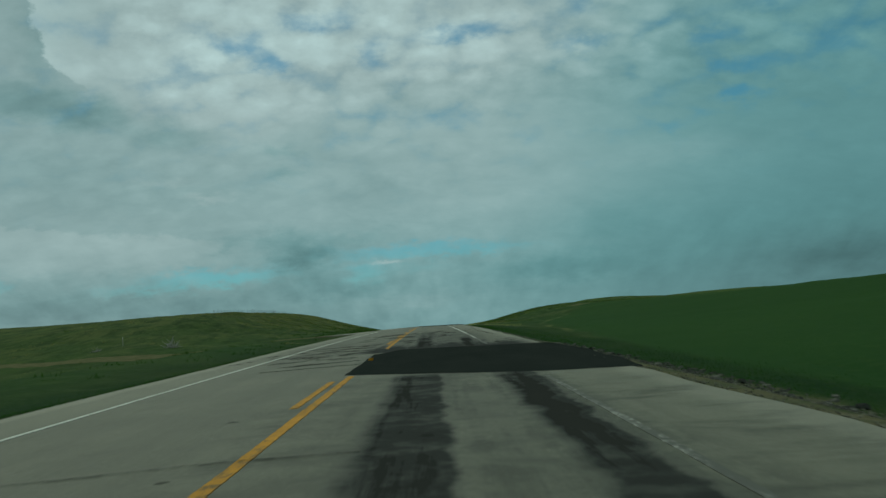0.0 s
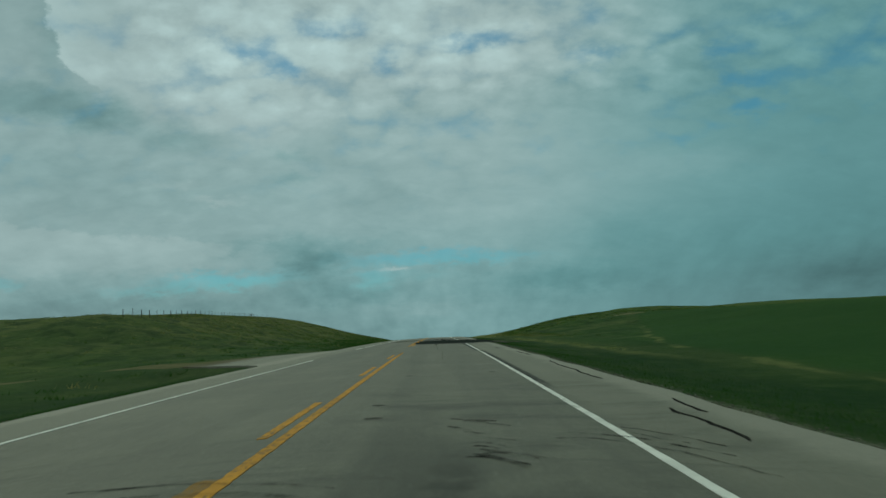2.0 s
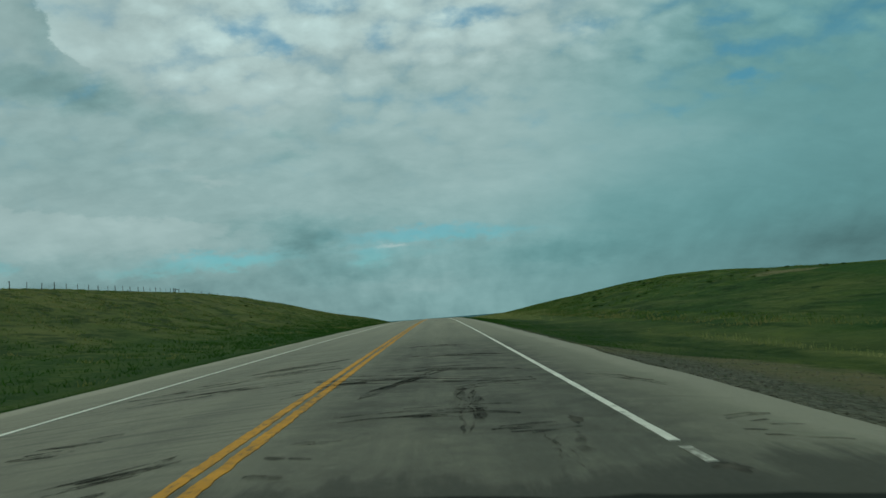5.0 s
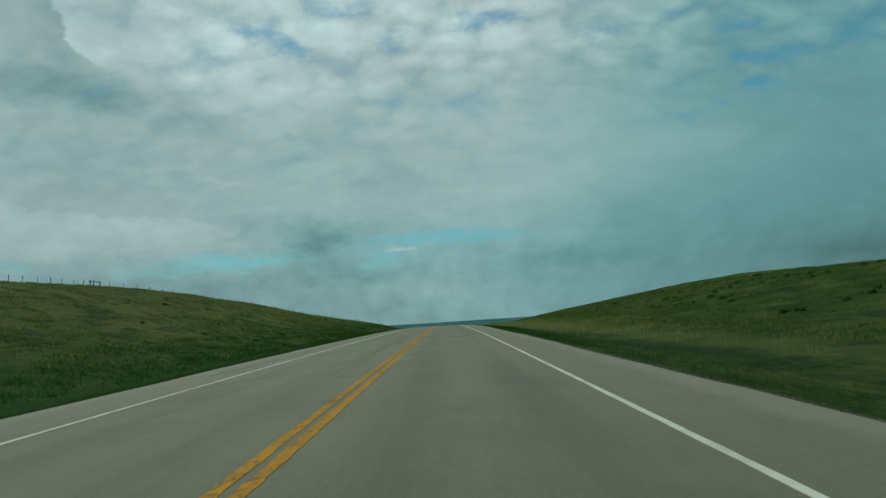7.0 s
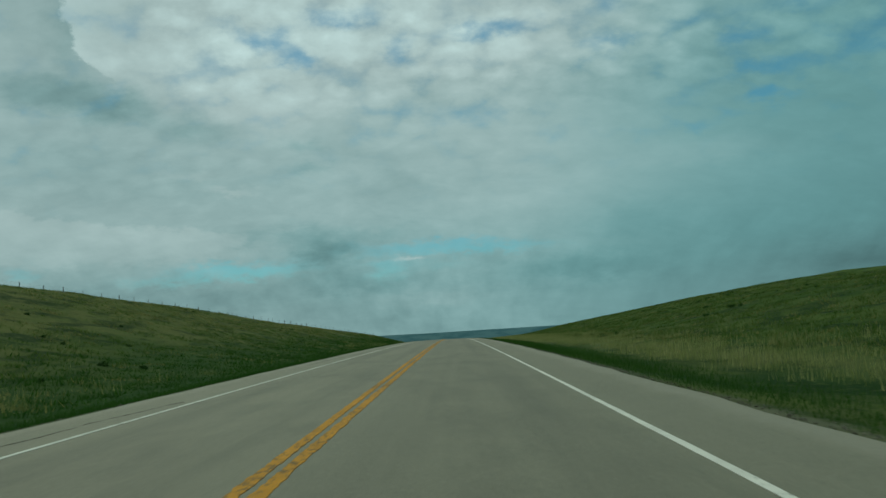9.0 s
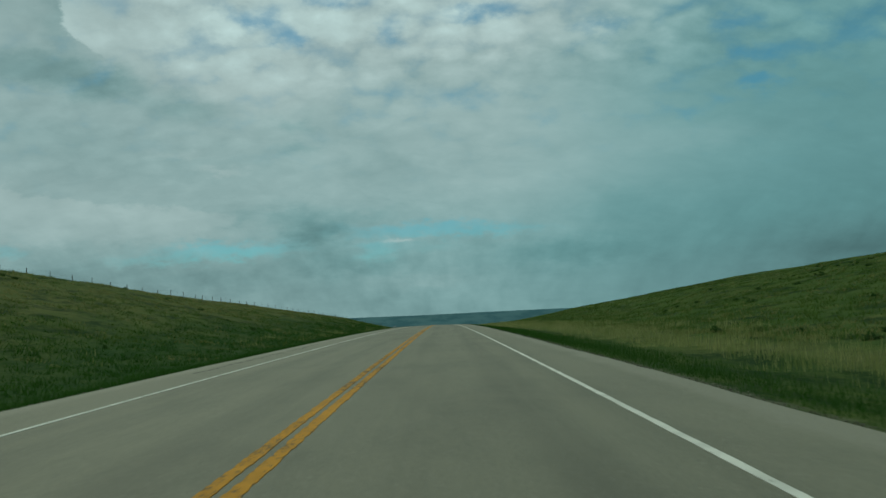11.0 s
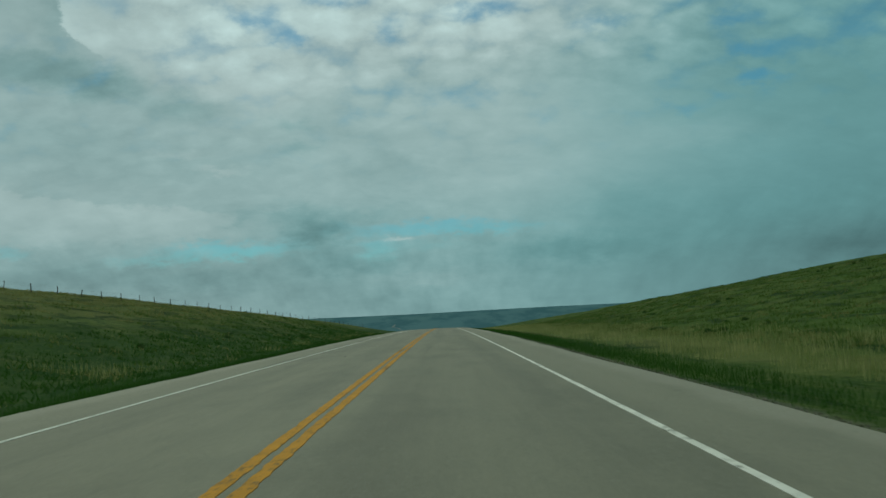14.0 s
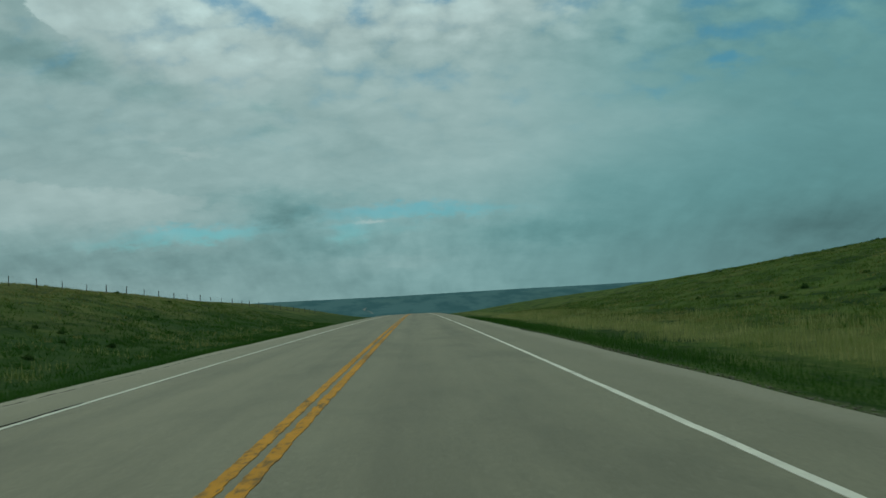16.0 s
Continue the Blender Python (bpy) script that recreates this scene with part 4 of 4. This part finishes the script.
BEYOND = [(-2.85, 55.6, 1.24, 57.2, 1.7), (-2.03, 54.8, 0.25, 58.1, 0.2), (-0.4, 49.2, 0.85, 51.7, 0.2), (-0.94, 50.5, 0.87, 50.0, 0), (-1.9, 51.1, -1.35, 50.85, 0), (0.27, 59.9, 2.28, 59.7, 0),
          (2.23, 57.8, 3.36, 56.0, 0), (1.83, 48.5, 2.86, 48.4, 0), (2.06, 51.5, 2.6, 51.6, 0), (-2.47, 60.0, 0.99, 59.9, 0.6), (-2.0, 46.8, -1.3, 47.6, 0), (-1.35, 38.8, -0.48, 38.5, 0),
          (0.1, 42.3, 1.0, 42.1, 0), (0.3, 40.0, 1.1, 39.7, 0), (1.93, 65.0, 2.5, 64.3, 0), (2.0, 62.9, 2.65, 62.2, 0.3), (2.93, 63.8, 4.28, 61.3, 0.7), (4.64, 36.2, 4.98, 36.0, 0), (3.9, 34.9, 4.6, 34.7, 0)]
LATER = [(-3.3, 151.0, -0.3, 155.5, 0.4), (-3.0, 149.5, -0.6, 152.0, 0.3), (-2.34, 154.0, -0.28, 158.8, 0.5), (-0.52, 148.5, 1.13, 150.5, 0.5), (-0.45, 151.0, 3.1, 149.5, 0.1), (0.29, 143.0, 0.83, 142.9, 0), (-1.22, 141.9, -0.2, 143.6, -0.2), (1.83, 148.0, 3.2, 148.9, 0.4),
         (4.06, 150.3, 4.85, 146.4, 0.6), (4.37, 143.5, 4.9, 143.5, 0), (4.28, 142.9, 4.85, 142.8, 0), (2.2, 143.7, 2.97, 144.0, 0), (1.0, 163.0, 2.6, 163.4, 0.8), (0.6, 147.5, 1.9, 153.0, 0),
         (1.0, 152.4, 3.2, 152.0, 0.7), (0.5, 145.2, 2.8, 145.3, 0.4), (-2.51, 144.2, -1.7, 144.6, 0), (2.20, 148.4, 2.08, 143.8, 0), (2.86, 143.6, 2.80, 141.7, 0), (1.2, 157.0, 3.3, 156.4, 0.9)]
for k, arc in enumerate(BESIDE + BEYOND + LATER):
    skid_fan(*arc, 200 + k)

# ---------------------------------------------------------------- farm track and its mouth


def draped(name, path, widths, lift, mat, surface):
    pts = np.array(path, float)
    gap = np.concatenate([[0], np.cumsum(np.hypot(*np.diff(pts, axis=0).T))])
    u = np.linspace(0, gap[-1], int(gap[-1] / 0.7))
    x, s, w = (np.interp(u, gap, v) for v in (pts[:, 0], pts[:, 1], np.array(widths, float)))
    for _ in range(6):
        x[1:-1], s[1:-1] = (x[:-2] + 2 * x[1:-1] + x[2:]) / 4, (s[:-2] + 2 * s[1:-1] + s[2:]) / 4
    dx, ds = np.gradient(x), np.gradient(s)
    size = np.hypot(dx, ds)
    nx, ns = -ds / size, dx / size
    across = np.linspace(-0.5, 0.5, 7)
    frill = 1 + 0.5 * fractal(u / 1.5, u * 0, 101, 3)
    px = x[:, None] + nx[:, None] * across * (w * frill)[:, None]
    ps = s[:, None] + ns[:, None] * across * (w * frill)[:, None]
    pz = surface(px, ps) + lift - 0.10 * (np.abs(across) > 0.45)
    k = len(across)
    verts = np.stack([px, ps, pz], -1).reshape(-1, 3)
    faces = [(j * k + i, j * k + i + 1, (j + 1) * k + i + 1, (j + 1) * k + i) for j in range(len(u) - 1) for i in range(k - 1)]
    ob = mesh_object(name, verts, faces, mat, None, True)
    return ob


track = draped("dirt_road", [(-9.4, 105.6), (-14, 107), (-20, 108.5), (-27, 110), (-36, 111), (-48, 111.5), (-62, 110), (-80, 104), (-100, 92)], [11, 8, 6.5, 6.0, 6.0, 6.0, 6.0, 5.5, 5.0], 0.06, DIRT, land_z)
tagged(track, "tan dirt farm track leaving the highway shoulder", "road", kind="structure")

far_road = draped("far_road", FAR_ROAD, [2, 3, 4, 5, 4], 0.4, plain_material("pale_concrete", (0.26, 0.27, 0.26), (0.20, 0.21, 0.20), 0.05), land_z)
tagged(far_road, "pale winding road on the far valley side", "road", kind="structure")

# ---------------------------------------------------------------- fence


def box_mesh(name, w, d, h, mat, taper=0.85, sides=7):
    bm = bmesh.new()
    bmesh.ops.create_cone(bm, cap_ends=True, segments=sides, radius1=w / 2, radius2=w / 2 * taper, depth=h, matrix=Matrix.Translation((0, 0, h / 2)))
    for v in bm.verts:
        v.co.x += 0.006 * noise.noise(v.co * 9)
        if v.co.z > h * 0.9:
            v.co.z += 0.02 * noise.noise(v.co * 40)
    me = bpy.data.meshes.new(name)
    bm.to_mesh(me)
    bm.free()
    me.materials.append(mat)
    return me


def build_fence():
    fence = tagged(new("fence"), "wire pasture fence on weathered wooden posts along a ridge", "fence")
    wood, thin = box_mesh("post", 0.125, 0.125, 2.0, POST), box_mesh("post", 0.08, 0.08, 2.0, POST, 0.95, 5)
    spots = np.concatenate([np.arange(CORNER - 31 * 5.32, CORNER - 3, 5.32), np.arange(CORNER + 5.25, 460, 5.25), np.arange(462, 640, 4.9)])
    rng = random.Random(4)
    tops = []
    for k, s in enumerate(spots):
        x = -float(fence_out(s)) + rng.uniform(-0.06, 0.06)
        seen = float(np.interp(s, [190, 260, 338, 440, 600], [1.12, 1.06, 0.98, 0.92, 0.88])) + rng.uniform(-0.10, 0.08)
        z = float(land_z(x, s))
        post = new("post", wood if k % 3 == 0 or rng.random() < 0.3 else thin)
        post.matrix_world = pose(x, s, z + seen - 2.0, rng.uniform(-3, 3), rng.uniform(-3, 3), rng.uniform(0, 90))
        post.parent = fence
        tops.append((x, s, z + seen))
    for drop in (0.08, 0.30, 0.52):
        curve = bpy.data.curves.new("wire", "CURVE")
        curve.dimensions, curve.bevel_depth, curve.bevel_resolution = "3D", 0.003, 0
        line = curve.splines.new("POLY")
        line.points.add(len(tops) - 1)
        for p, (x, s, z) in zip(line.points, tops):
            p.co = (x + 0.06, s, z - drop, 1)
        curve.materials.append(WIRE)
        wire = new("wire", curve)
        wire.parent = fence
    # the braced corner: three stout posts under one rail
    stout = box_mesh("brace_post", 0.17, 0.17, 2.0, POST, 0.9, 8)
    for s in (CORNER - 2.1, CORNER, CORNER + 2.1):
        x = -float(fence_out(s))
        post = new("brace_post", stout)
        post.matrix_world = pose(x, s, float(land_z(x, s)) + 1.0 - 2.0, 0, 1.5, 20)
        post.parent = fence
    for s in (CORNER - 2.2, CORNER - 0.05):
        ends = [Vector((-float(fence_out(v)), v, float(land_z(-float(fence_out(v)), v)) + 0.84)) for v in (s, s + 2.25)]
        rail = new("brace_rail", box_mesh("brace_rail", 0.12, 0.12, (ends[1] - ends[0]).length, POST, 0.95))
        rail.matrix_world = Matrix.Translation(ends[0]) @ (ends[1] - ends[0]).to_track_quat("Z", "Y").to_matrix().to_4x4()
        rail.parent = fence
    return fence


build_fence()

# ---------------------------------------------------------------- grass, brush and gravel
RNG = np.random.default_rng(7)


def blades(name, x, s, height, width, mat, lean=0.35, base=None):
    """Upright pointed blades at the places given."""
    k = len(x)
    turn, tip = RNG.uniform(0, math.tau, k), RNG.uniform(0, math.tau, k)
    z = (base or land_z)(x, s) - 0.03
    hx, hs = np.cos(turn) * width / 2, np.sin(turn) * width / 2
    reach = height * lean * RNG.uniform(0.2, 1.0, k)
    a = np.stack([x - hx, s - hs, z], -1)
    b = np.stack([x + hx, s + hs, z], -1)
    c = np.stack([x + np.cos(tip) * reach, s + np.sin(tip) * reach, z + height], -1)
    return triangle_object(name, np.stack([a, b, c], 1), mat)


def off_track(x, s):
    """True where no track lies."""
    path = np.array([(-4.9, 104.5), (-9, 105.5), (-14, 107), (-20, 108.5), (-27, 110), (-36, 111), (-48, 111.5), (-62, 110), (-80, 104)], float)
    size = np.array([12.5, 8.0, 4.0, 2.6, 2.1, 2.0, 1.9, 1.8, 1.7])
    ok = np.ones(len(x), bool)
    for (a, wa), (b, wb) in zip(zip(path[:-1], size[:-1]), zip(path[1:], size[1:])):
        d = b - a
        u = np.clip(((x - a[0]) * d[0] + (s - a[1]) * d[1]) / (d @ d), 0, 1)
        ok &= np.hypot(x - a[0] - u * d[0], s - a[1] - u * d[1]) > wa + (wb - wa) * u
    return ok


def bare_edge(x, s):
    """Thin cover on the gravelly pull-offs beside the patches."""
    return (x > 0) * (1 - smooth(np.abs(x) - pull_rim(s), -0.5, 0.3)) * (pull_rim(s) > 5.6)


def verge():
    x = np.concatenate([side * RNG.triangular(5.45, 5.9, 9.8, 165000) for side in (-1, 1)])
    s = RNG.uniform(-4, 520, len(x))
    edge = np.where(x < 0, ragged_edge(s, 0), ragged_edge(s, 1))
    keep = (np.abs(x) > edge + 0.03 + 0.25 * np.maximum(0, fractal(s / 1.3, x * 0, 121, 3))) & off_track(x, s) & (RNG.random(len(x)) > bare_edge(x, s) * 0.93)
    x, s = x[keep], s[keep]
    high = (0.05 + 0.10 * RNG.random(len(x))) * (0.55 + 0.25 * smooth(s, 180, 300) + (0.1 + 0.7 * smooth(s, 180, 300)) * smooth(np.abs(x), 5.6, 7.2)) * (1 + 0.9 * fractal(x / 2, s / 3, 123, 3))
    ob = blades("verge_grass", x, s, high, RNG.uniform(0.008, 0.022, len(x)), BLADE_GREEN)
    tagged(ob, "short green roadside grass along the shoulder", "grass", kind="stuff")


def ditch():
    x = np.concatenate([side * RNG.uniform(8.6, 17, 130000) for side in (-1, 1)])
    s = RNG.uniform(0, 540, len(x))
    thick = 1.5 * fractal(x / 1.9, s / 2.6, 131, 3) + 0.25 * np.exp(-(((np.abs(x) - 11) / 3.0) ** 2)) + 0.08 * (x > 0) - 0.12 * (x < 0) - 1.3 * (1 - smooth(s, 170, 250)) + 0.07 * smooth(s, 280, 360)
    thick = thick - 0.2 * (x < 0) + 0.14 * (x > 0) * smooth(s, 270, 330) * np.exp(-(((x - 12.0) / 2.0) ** 2)) - 0.4 * (1 - smooth(np.abs(x), 9.6, 11.2))
    thick = thick + 1.5 * (x > 0) * smooth(s, 88, 104) * (1 - smooth(s, 165, 200)) * np.exp(-(((x - 11.3) / 0.7) ** 2))
    keep = (RNG.random(len(x)) < smooth(thick, 0.10, 0.36)) & off_track(x, s) & (RNG.random(len(x)) > bare_edge(x, s))
    x, s = x[keep], s[keep]
    high = (0.22 + 0.42 * RNG.random(len(x))) * (0.85 + 0.8 * fractal(x / 1.2, s / 1.2, 133, 2)) * (0.45 + 0.55 * smooth(s, 170, 230))
    ob = blades("dry_grass", x, s, high, RNG.uniform(0.010, 0.026, len(x)), BLADE_DRY, 0.22)
    tagged(ob, "tall straw-coloured grass standing in the ditch", "grass", kind="stuff")


def slopes():
    """Tufts on the slopes: green ones, and straw-coloured ones on the west brow and along the east ditch."""
    out, along = [], []
    for side, first in ((-1, 10), (1, 14)):
        cx = side * (first + 48 * RNG.random(27000) ** 1.25)
        cs = RNG.uniform(10, 560, len(cx))
        keep = (fractal(cx / 6, cs / 9, 141, 4) > (np.where(np.abs(cx) < 20, -0.45, -0.14) if side < 0 else -0.24)) & off_track(cx, cs) & (RNG.random(len(cx)) < (0.06 * (cx < 0) + 0.94 * smooth(cs, 130, 250)) * (1 - (cx > 18) * (1 - smooth(cs, 215, 275))))
        out.append(cx[keep])
        along.append(cs[keep])
    cx, cs = np.concatenate(out), np.concatenate(along)
    a = np.abs(cx)
    lot = np.where(cx < 0, -0.05 + (0.55 + 0.4 * smooth(cs, 380, 460)) * smooth(a, 16, 34), 0.10 + 0.52 * np.exp(-(((a - 13.5) / 2.6) ** 2))) + 1.3 * fractal(cx / 2.2, cs / 4.5, 143, 3)
    pale = RNG.random(len(cx)) < lot
    low = ~pale & (cx < 0) & (RNG.random(len(cx)) > smooth(a + 12 * fractal(cx / 7, cs / 9, 145, 3), 13, 27))
    k = 13
    for name, chosen, mat, label in (("hill_grass", ~pale & ~low, BLADE_HILL, "tufts of green prairie grass on the slopes"),
                                     ("bank_grass", low, BLADE_GREEN, "dark green grass tufts low on the western bank"),
                                     ("yellowing_grass", pale, BLADE_PALE, "yellowing tufts of prairie grass on the slopes")):
        px, ps = cx[chosen], cs[chosen]
        spread = RNG.uniform(0.15, 0.5, len(px))[:, None]
        x = (px[:, None] + RNG.normal(0, 1, (len(px), k)) * spread).ravel()
        s = (ps[:, None] + RNG.normal(0, 1, (len(px), k)) * spread).ravel()
        high = np.repeat(RNG.uniform(0.12, 0.32, len(px)), k) * RNG.uniform(0.5, 1.1, len(x))
        ob = blades(name, x, s, high, RNG.uniform(0.03, 0.08, len(x)), mat, 1.1)
        tagged(ob, label, "grass", kind="stuff")


def brush():
    """Low dark sagebrush: each a dome of small leaves."""
    cx = np.concatenate([side * RNG.uniform(13, 62, 1500) for side in (-1, 1)])
    cs = RNG.uniform(40, 560, len(cx))
    keep = (fractal(cx / 14, cs / 14, 151, 3) > 0.04) & off_track(cx, cs) & (cs > np.where(cx < 0, 270, 230)) & (RNG.random(len(cx)) < np.where(cx < 0, 0.2, 0.85))
    cx, cs = cx[keep], cs[keep]
    k = 80
    r = (0.10 + 0.30 * RNG.random(len(cx)) ** 2)[:, None]
    a, e, d = RNG.uniform(0, math.tau, (len(cx), k)), np.arcsin(RNG.random((len(cx), k))), RNG.uniform(0.6, 1.05, (len(cx), k))
    x = cx[:, None] + r * d * np.cos(a) * np.cos(e)
    s = cs[:, None] + r * d * np.sin(a) * np.cos(e)
    z = land_z(cx, cs)[:, None] + r * d * np.sin(e) * 0.6
    p = np.stack([x, s, z], -1).reshape(-1, 1, 3)
    tri = p + RNG.normal(0, 0.07, (len(p), 3, 3))
    ob = triangle_object("sagebrush", tri, SAGE)
    tagged(ob, "low dark sagebrush scattered over the hillsides", "bush", kind="stuff")


verge()
ditch()
slopes()
brush()


def gravel():
    """Loose stones and crumbled asphalt along the pavement's edges."""
    k = 15000
    s = RNG.uniform(0, 470, k)
    side = np.where(RNG.random(k) < 0.3, -1, 1)
    edge = np.where(side < 0, ragged_edge(s, 0), ragged_edge(s, 1))
    x = side * (edge + 0.02 + np.abs(RNG.normal(0, 0.16, k)))
    extra = 6000
    s2 = np.concatenate([RNG.uniform(5, 33, extra // 3), RNG.uniform(121, 160, extra - extra // 3)])
    x2 = 5.95 + (pull_rim(s2) - 5.95) * RNG.random(extra) ** 1.8
    x, s = np.concatenate([x, x2]), np.concatenate([s, s2])
    size = RNG.uniform(0.007, 0.022, len(x)) * (1 + (RNG.random(len(x)) < 0.03) * 0.8)
    z = land_z(x, s) + size * 0.2
    corners = np.array([(1, 0, 0), (-1, 0, 0), (0, 1, 0), (0, -1, 0), (0, 0, 0.8), (0, 0, -0.8)], float)
    faces = np.array([(0, 2, 4), (2, 1, 4), (1, 3, 4), (3, 0, 4), (2, 0, 5), (1, 2, 5), (3, 1, 5), (0, 3, 5)])
    body = corners[None] * size[:, None, None] * RNG.uniform(0.6, 1.4, (len(x), 6, 1))
    turn = RNG.uniform(0, math.tau, len(x))
    c, n = np.cos(turn)[:, None], np.sin(turn)[:, None]
    body = np.stack([body[..., 0] * c - body[..., 1] * n, body[..., 0] * n + body[..., 1] * c, body[..., 2]], -1)
    body += np.stack([x, s, z], -1)[:, None]
    ob = triangle_object("gravel", body[:, faces].reshape(-1, 3, 3), STONE)
    tagged(ob, "loose grey gravel along the crumbling pavement edge", "gravel", kind="stuff")


gravel()


def rubble():
    """Broken slabs of old asphalt pushed to the outer rim of the pull-offs."""
    s = np.concatenate([RNG.uniform(7, 32, 230), RNG.uniform(122, 150, 330)])
    k = len(s)
    x = np.maximum(pull_rim(s) + RNG.normal(-0.1, 0.25, k), 6.0)
    size = RNG.uniform(0.02, 0.07, k) * (1 + 0.9 * (RNG.random(k) < 0.12))
    turn = np.linspace(0, math.tau, 7)[:-1]
    ring = RNG.uniform(0.6, 1.25, (k, 6))
    spin = RNG.uniform(0, math.tau, k)[:, None] + turn[None]
    tilt_x, tilt_s = RNG.normal(0, 0.18, k)[:, None], RNG.normal(0, 0.18, k)[:, None]
    px, ps = np.cos(spin) * ring * size[:, None], np.sin(spin) * ring * size[:, None]
    lean = px * tilt_x + ps * tilt_s
    base = land_z(x, s)[:, None] + 0.01
    rise = (size * RNG.uniform(0.12, 0.35, k))[:, None]
    low = np.stack([x[:, None] + px, s[:, None] + ps, base + lean - 0.02], -1)
    top = np.stack([x[:, None] + px * 0.85, s[:, None] + ps * 0.85, base + lean + rise], -1)
    peak = top.mean(1)
    tri = []
    for i in range(6):
        j = (i + 1) % 6
        tri += [np.stack([low[:, i], low[:, j], top[:, j]], 1), np.stack([low[:, i], top[:, j], top[:, i]], 1), np.stack([top[:, i], top[:, j], peak], 1)]
    ob = triangle_object("asphalt_rubble", np.concatenate(tri), RUBBLE)
    tagged(ob, "broken dark slabs of old asphalt lying beside the shoulder", "rubble", kind="stuff")


rubble()


def dead_bush(x, s, size, seed):
    """A bleached tangle of bare branches lying on the slope."""
    rng = random.Random(seed)
    bm = bmesh.new()
    for _ in range(34):
        a, e, l = rng.uniform(0, math.tau), rng.uniform(0.15, 1.3), size * rng.uniform(0.5, 1.0)
        root = Vector((rng.uniform(-0.3, 0.3) * size, rng.uniform(-0.3, 0.3) * size, 0))
        way = Vector((math.cos(a) * math.cos(e), math.sin(a) * math.cos(e), math.sin(e)))
        last, r = root, 0.035 * size
        for k in range(3):
            nxt = last + (way + Vector((rng.uniform(-0.4, 0.4), rng.uniform(-0.4, 0.4), rng.uniform(-0.3, 0.3)))) * l / 3
            m = Matrix.Translation((last + nxt) / 2) @ (nxt - last).to_track_quat("Z", "Y").to_matrix().to_4x4()
            bmesh.ops.create_cone(bm, cap_ends=True, segments=4, radius1=r, radius2=r * 0.7, depth=(nxt - last).length * 1.05, matrix=m)
            last, r = nxt, r * 0.7
    me = bpy.data.meshes.new("dead_bush")
    bm.to_mesh(me)
    bm.free()
    me.materials.append(DEAD)
    ob = new("dead_bush", me)
    ob.location = (x, s, float(land_z(x, s)) - 0.05)
    return tagged(ob, "bleached dead bush lying on the green slope", "bush", "dead bushes on the slope")


dead_bush(-32.8, 124.1, 1.5, 3)
dead_bush(-42.7, 123.5, 0.8, 5)


def marker_post(x, s):
    thing = tagged(new("marker_post"), "thin pale marker post standing in the grass", "post")
    thing.location = (x, s, float(land_z(x, s)) - 0.1)
    stake = new("stake", box_mesh("stake", 0.07, 0.07, 1.25, DEAD, 0.95, 6))
    stake.parent = thing
    cap = new("cap", box_mesh("cap", 0.09, 0.09, 0.16, WHITE, 0.9, 6))
    cap.parent = thing
    cap.location = (0, 0, 1.12)
    return thing


marker_post(-40.5, 128.0)


def lane_tab(x, s):
    """A bent yellow plastic tab that marks the lane on fresh asphalt."""
    bm = bmesh.new()
    bmesh.ops.create_cube(bm, size=1, matrix=Matrix.Translation((0, 0.03, 0.006)) @ Matrix.Diagonal((0.11, 0.07, 0.012, 1)))
    bmesh.ops.create_cube(bm, size=1, matrix=Matrix.Translation((0, 0, 0.03)) @ Matrix.Diagonal((0.11, 0.012, 0.06, 1)))
    bmesh.ops.bevel(bm, geom=bm.edges[:], offset=0.003, segments=1, affect="EDGES")
    me = bpy.data.meshes.new("lane_tab")
    bm.to_mesh(me)
    bm.free()
    me.materials.append(YELLOW)
    ob = new("lane_tab", me)
    ob.location = (x, s, float(road_z(x, s)) + 0.022)
    return tagged(ob, "small yellow plastic lane marker tab on fresh asphalt", "lane marker", "lane tabs on the patches")


lane_tab(0.14, 24.5)
lane_tab(0.14, 128.9)
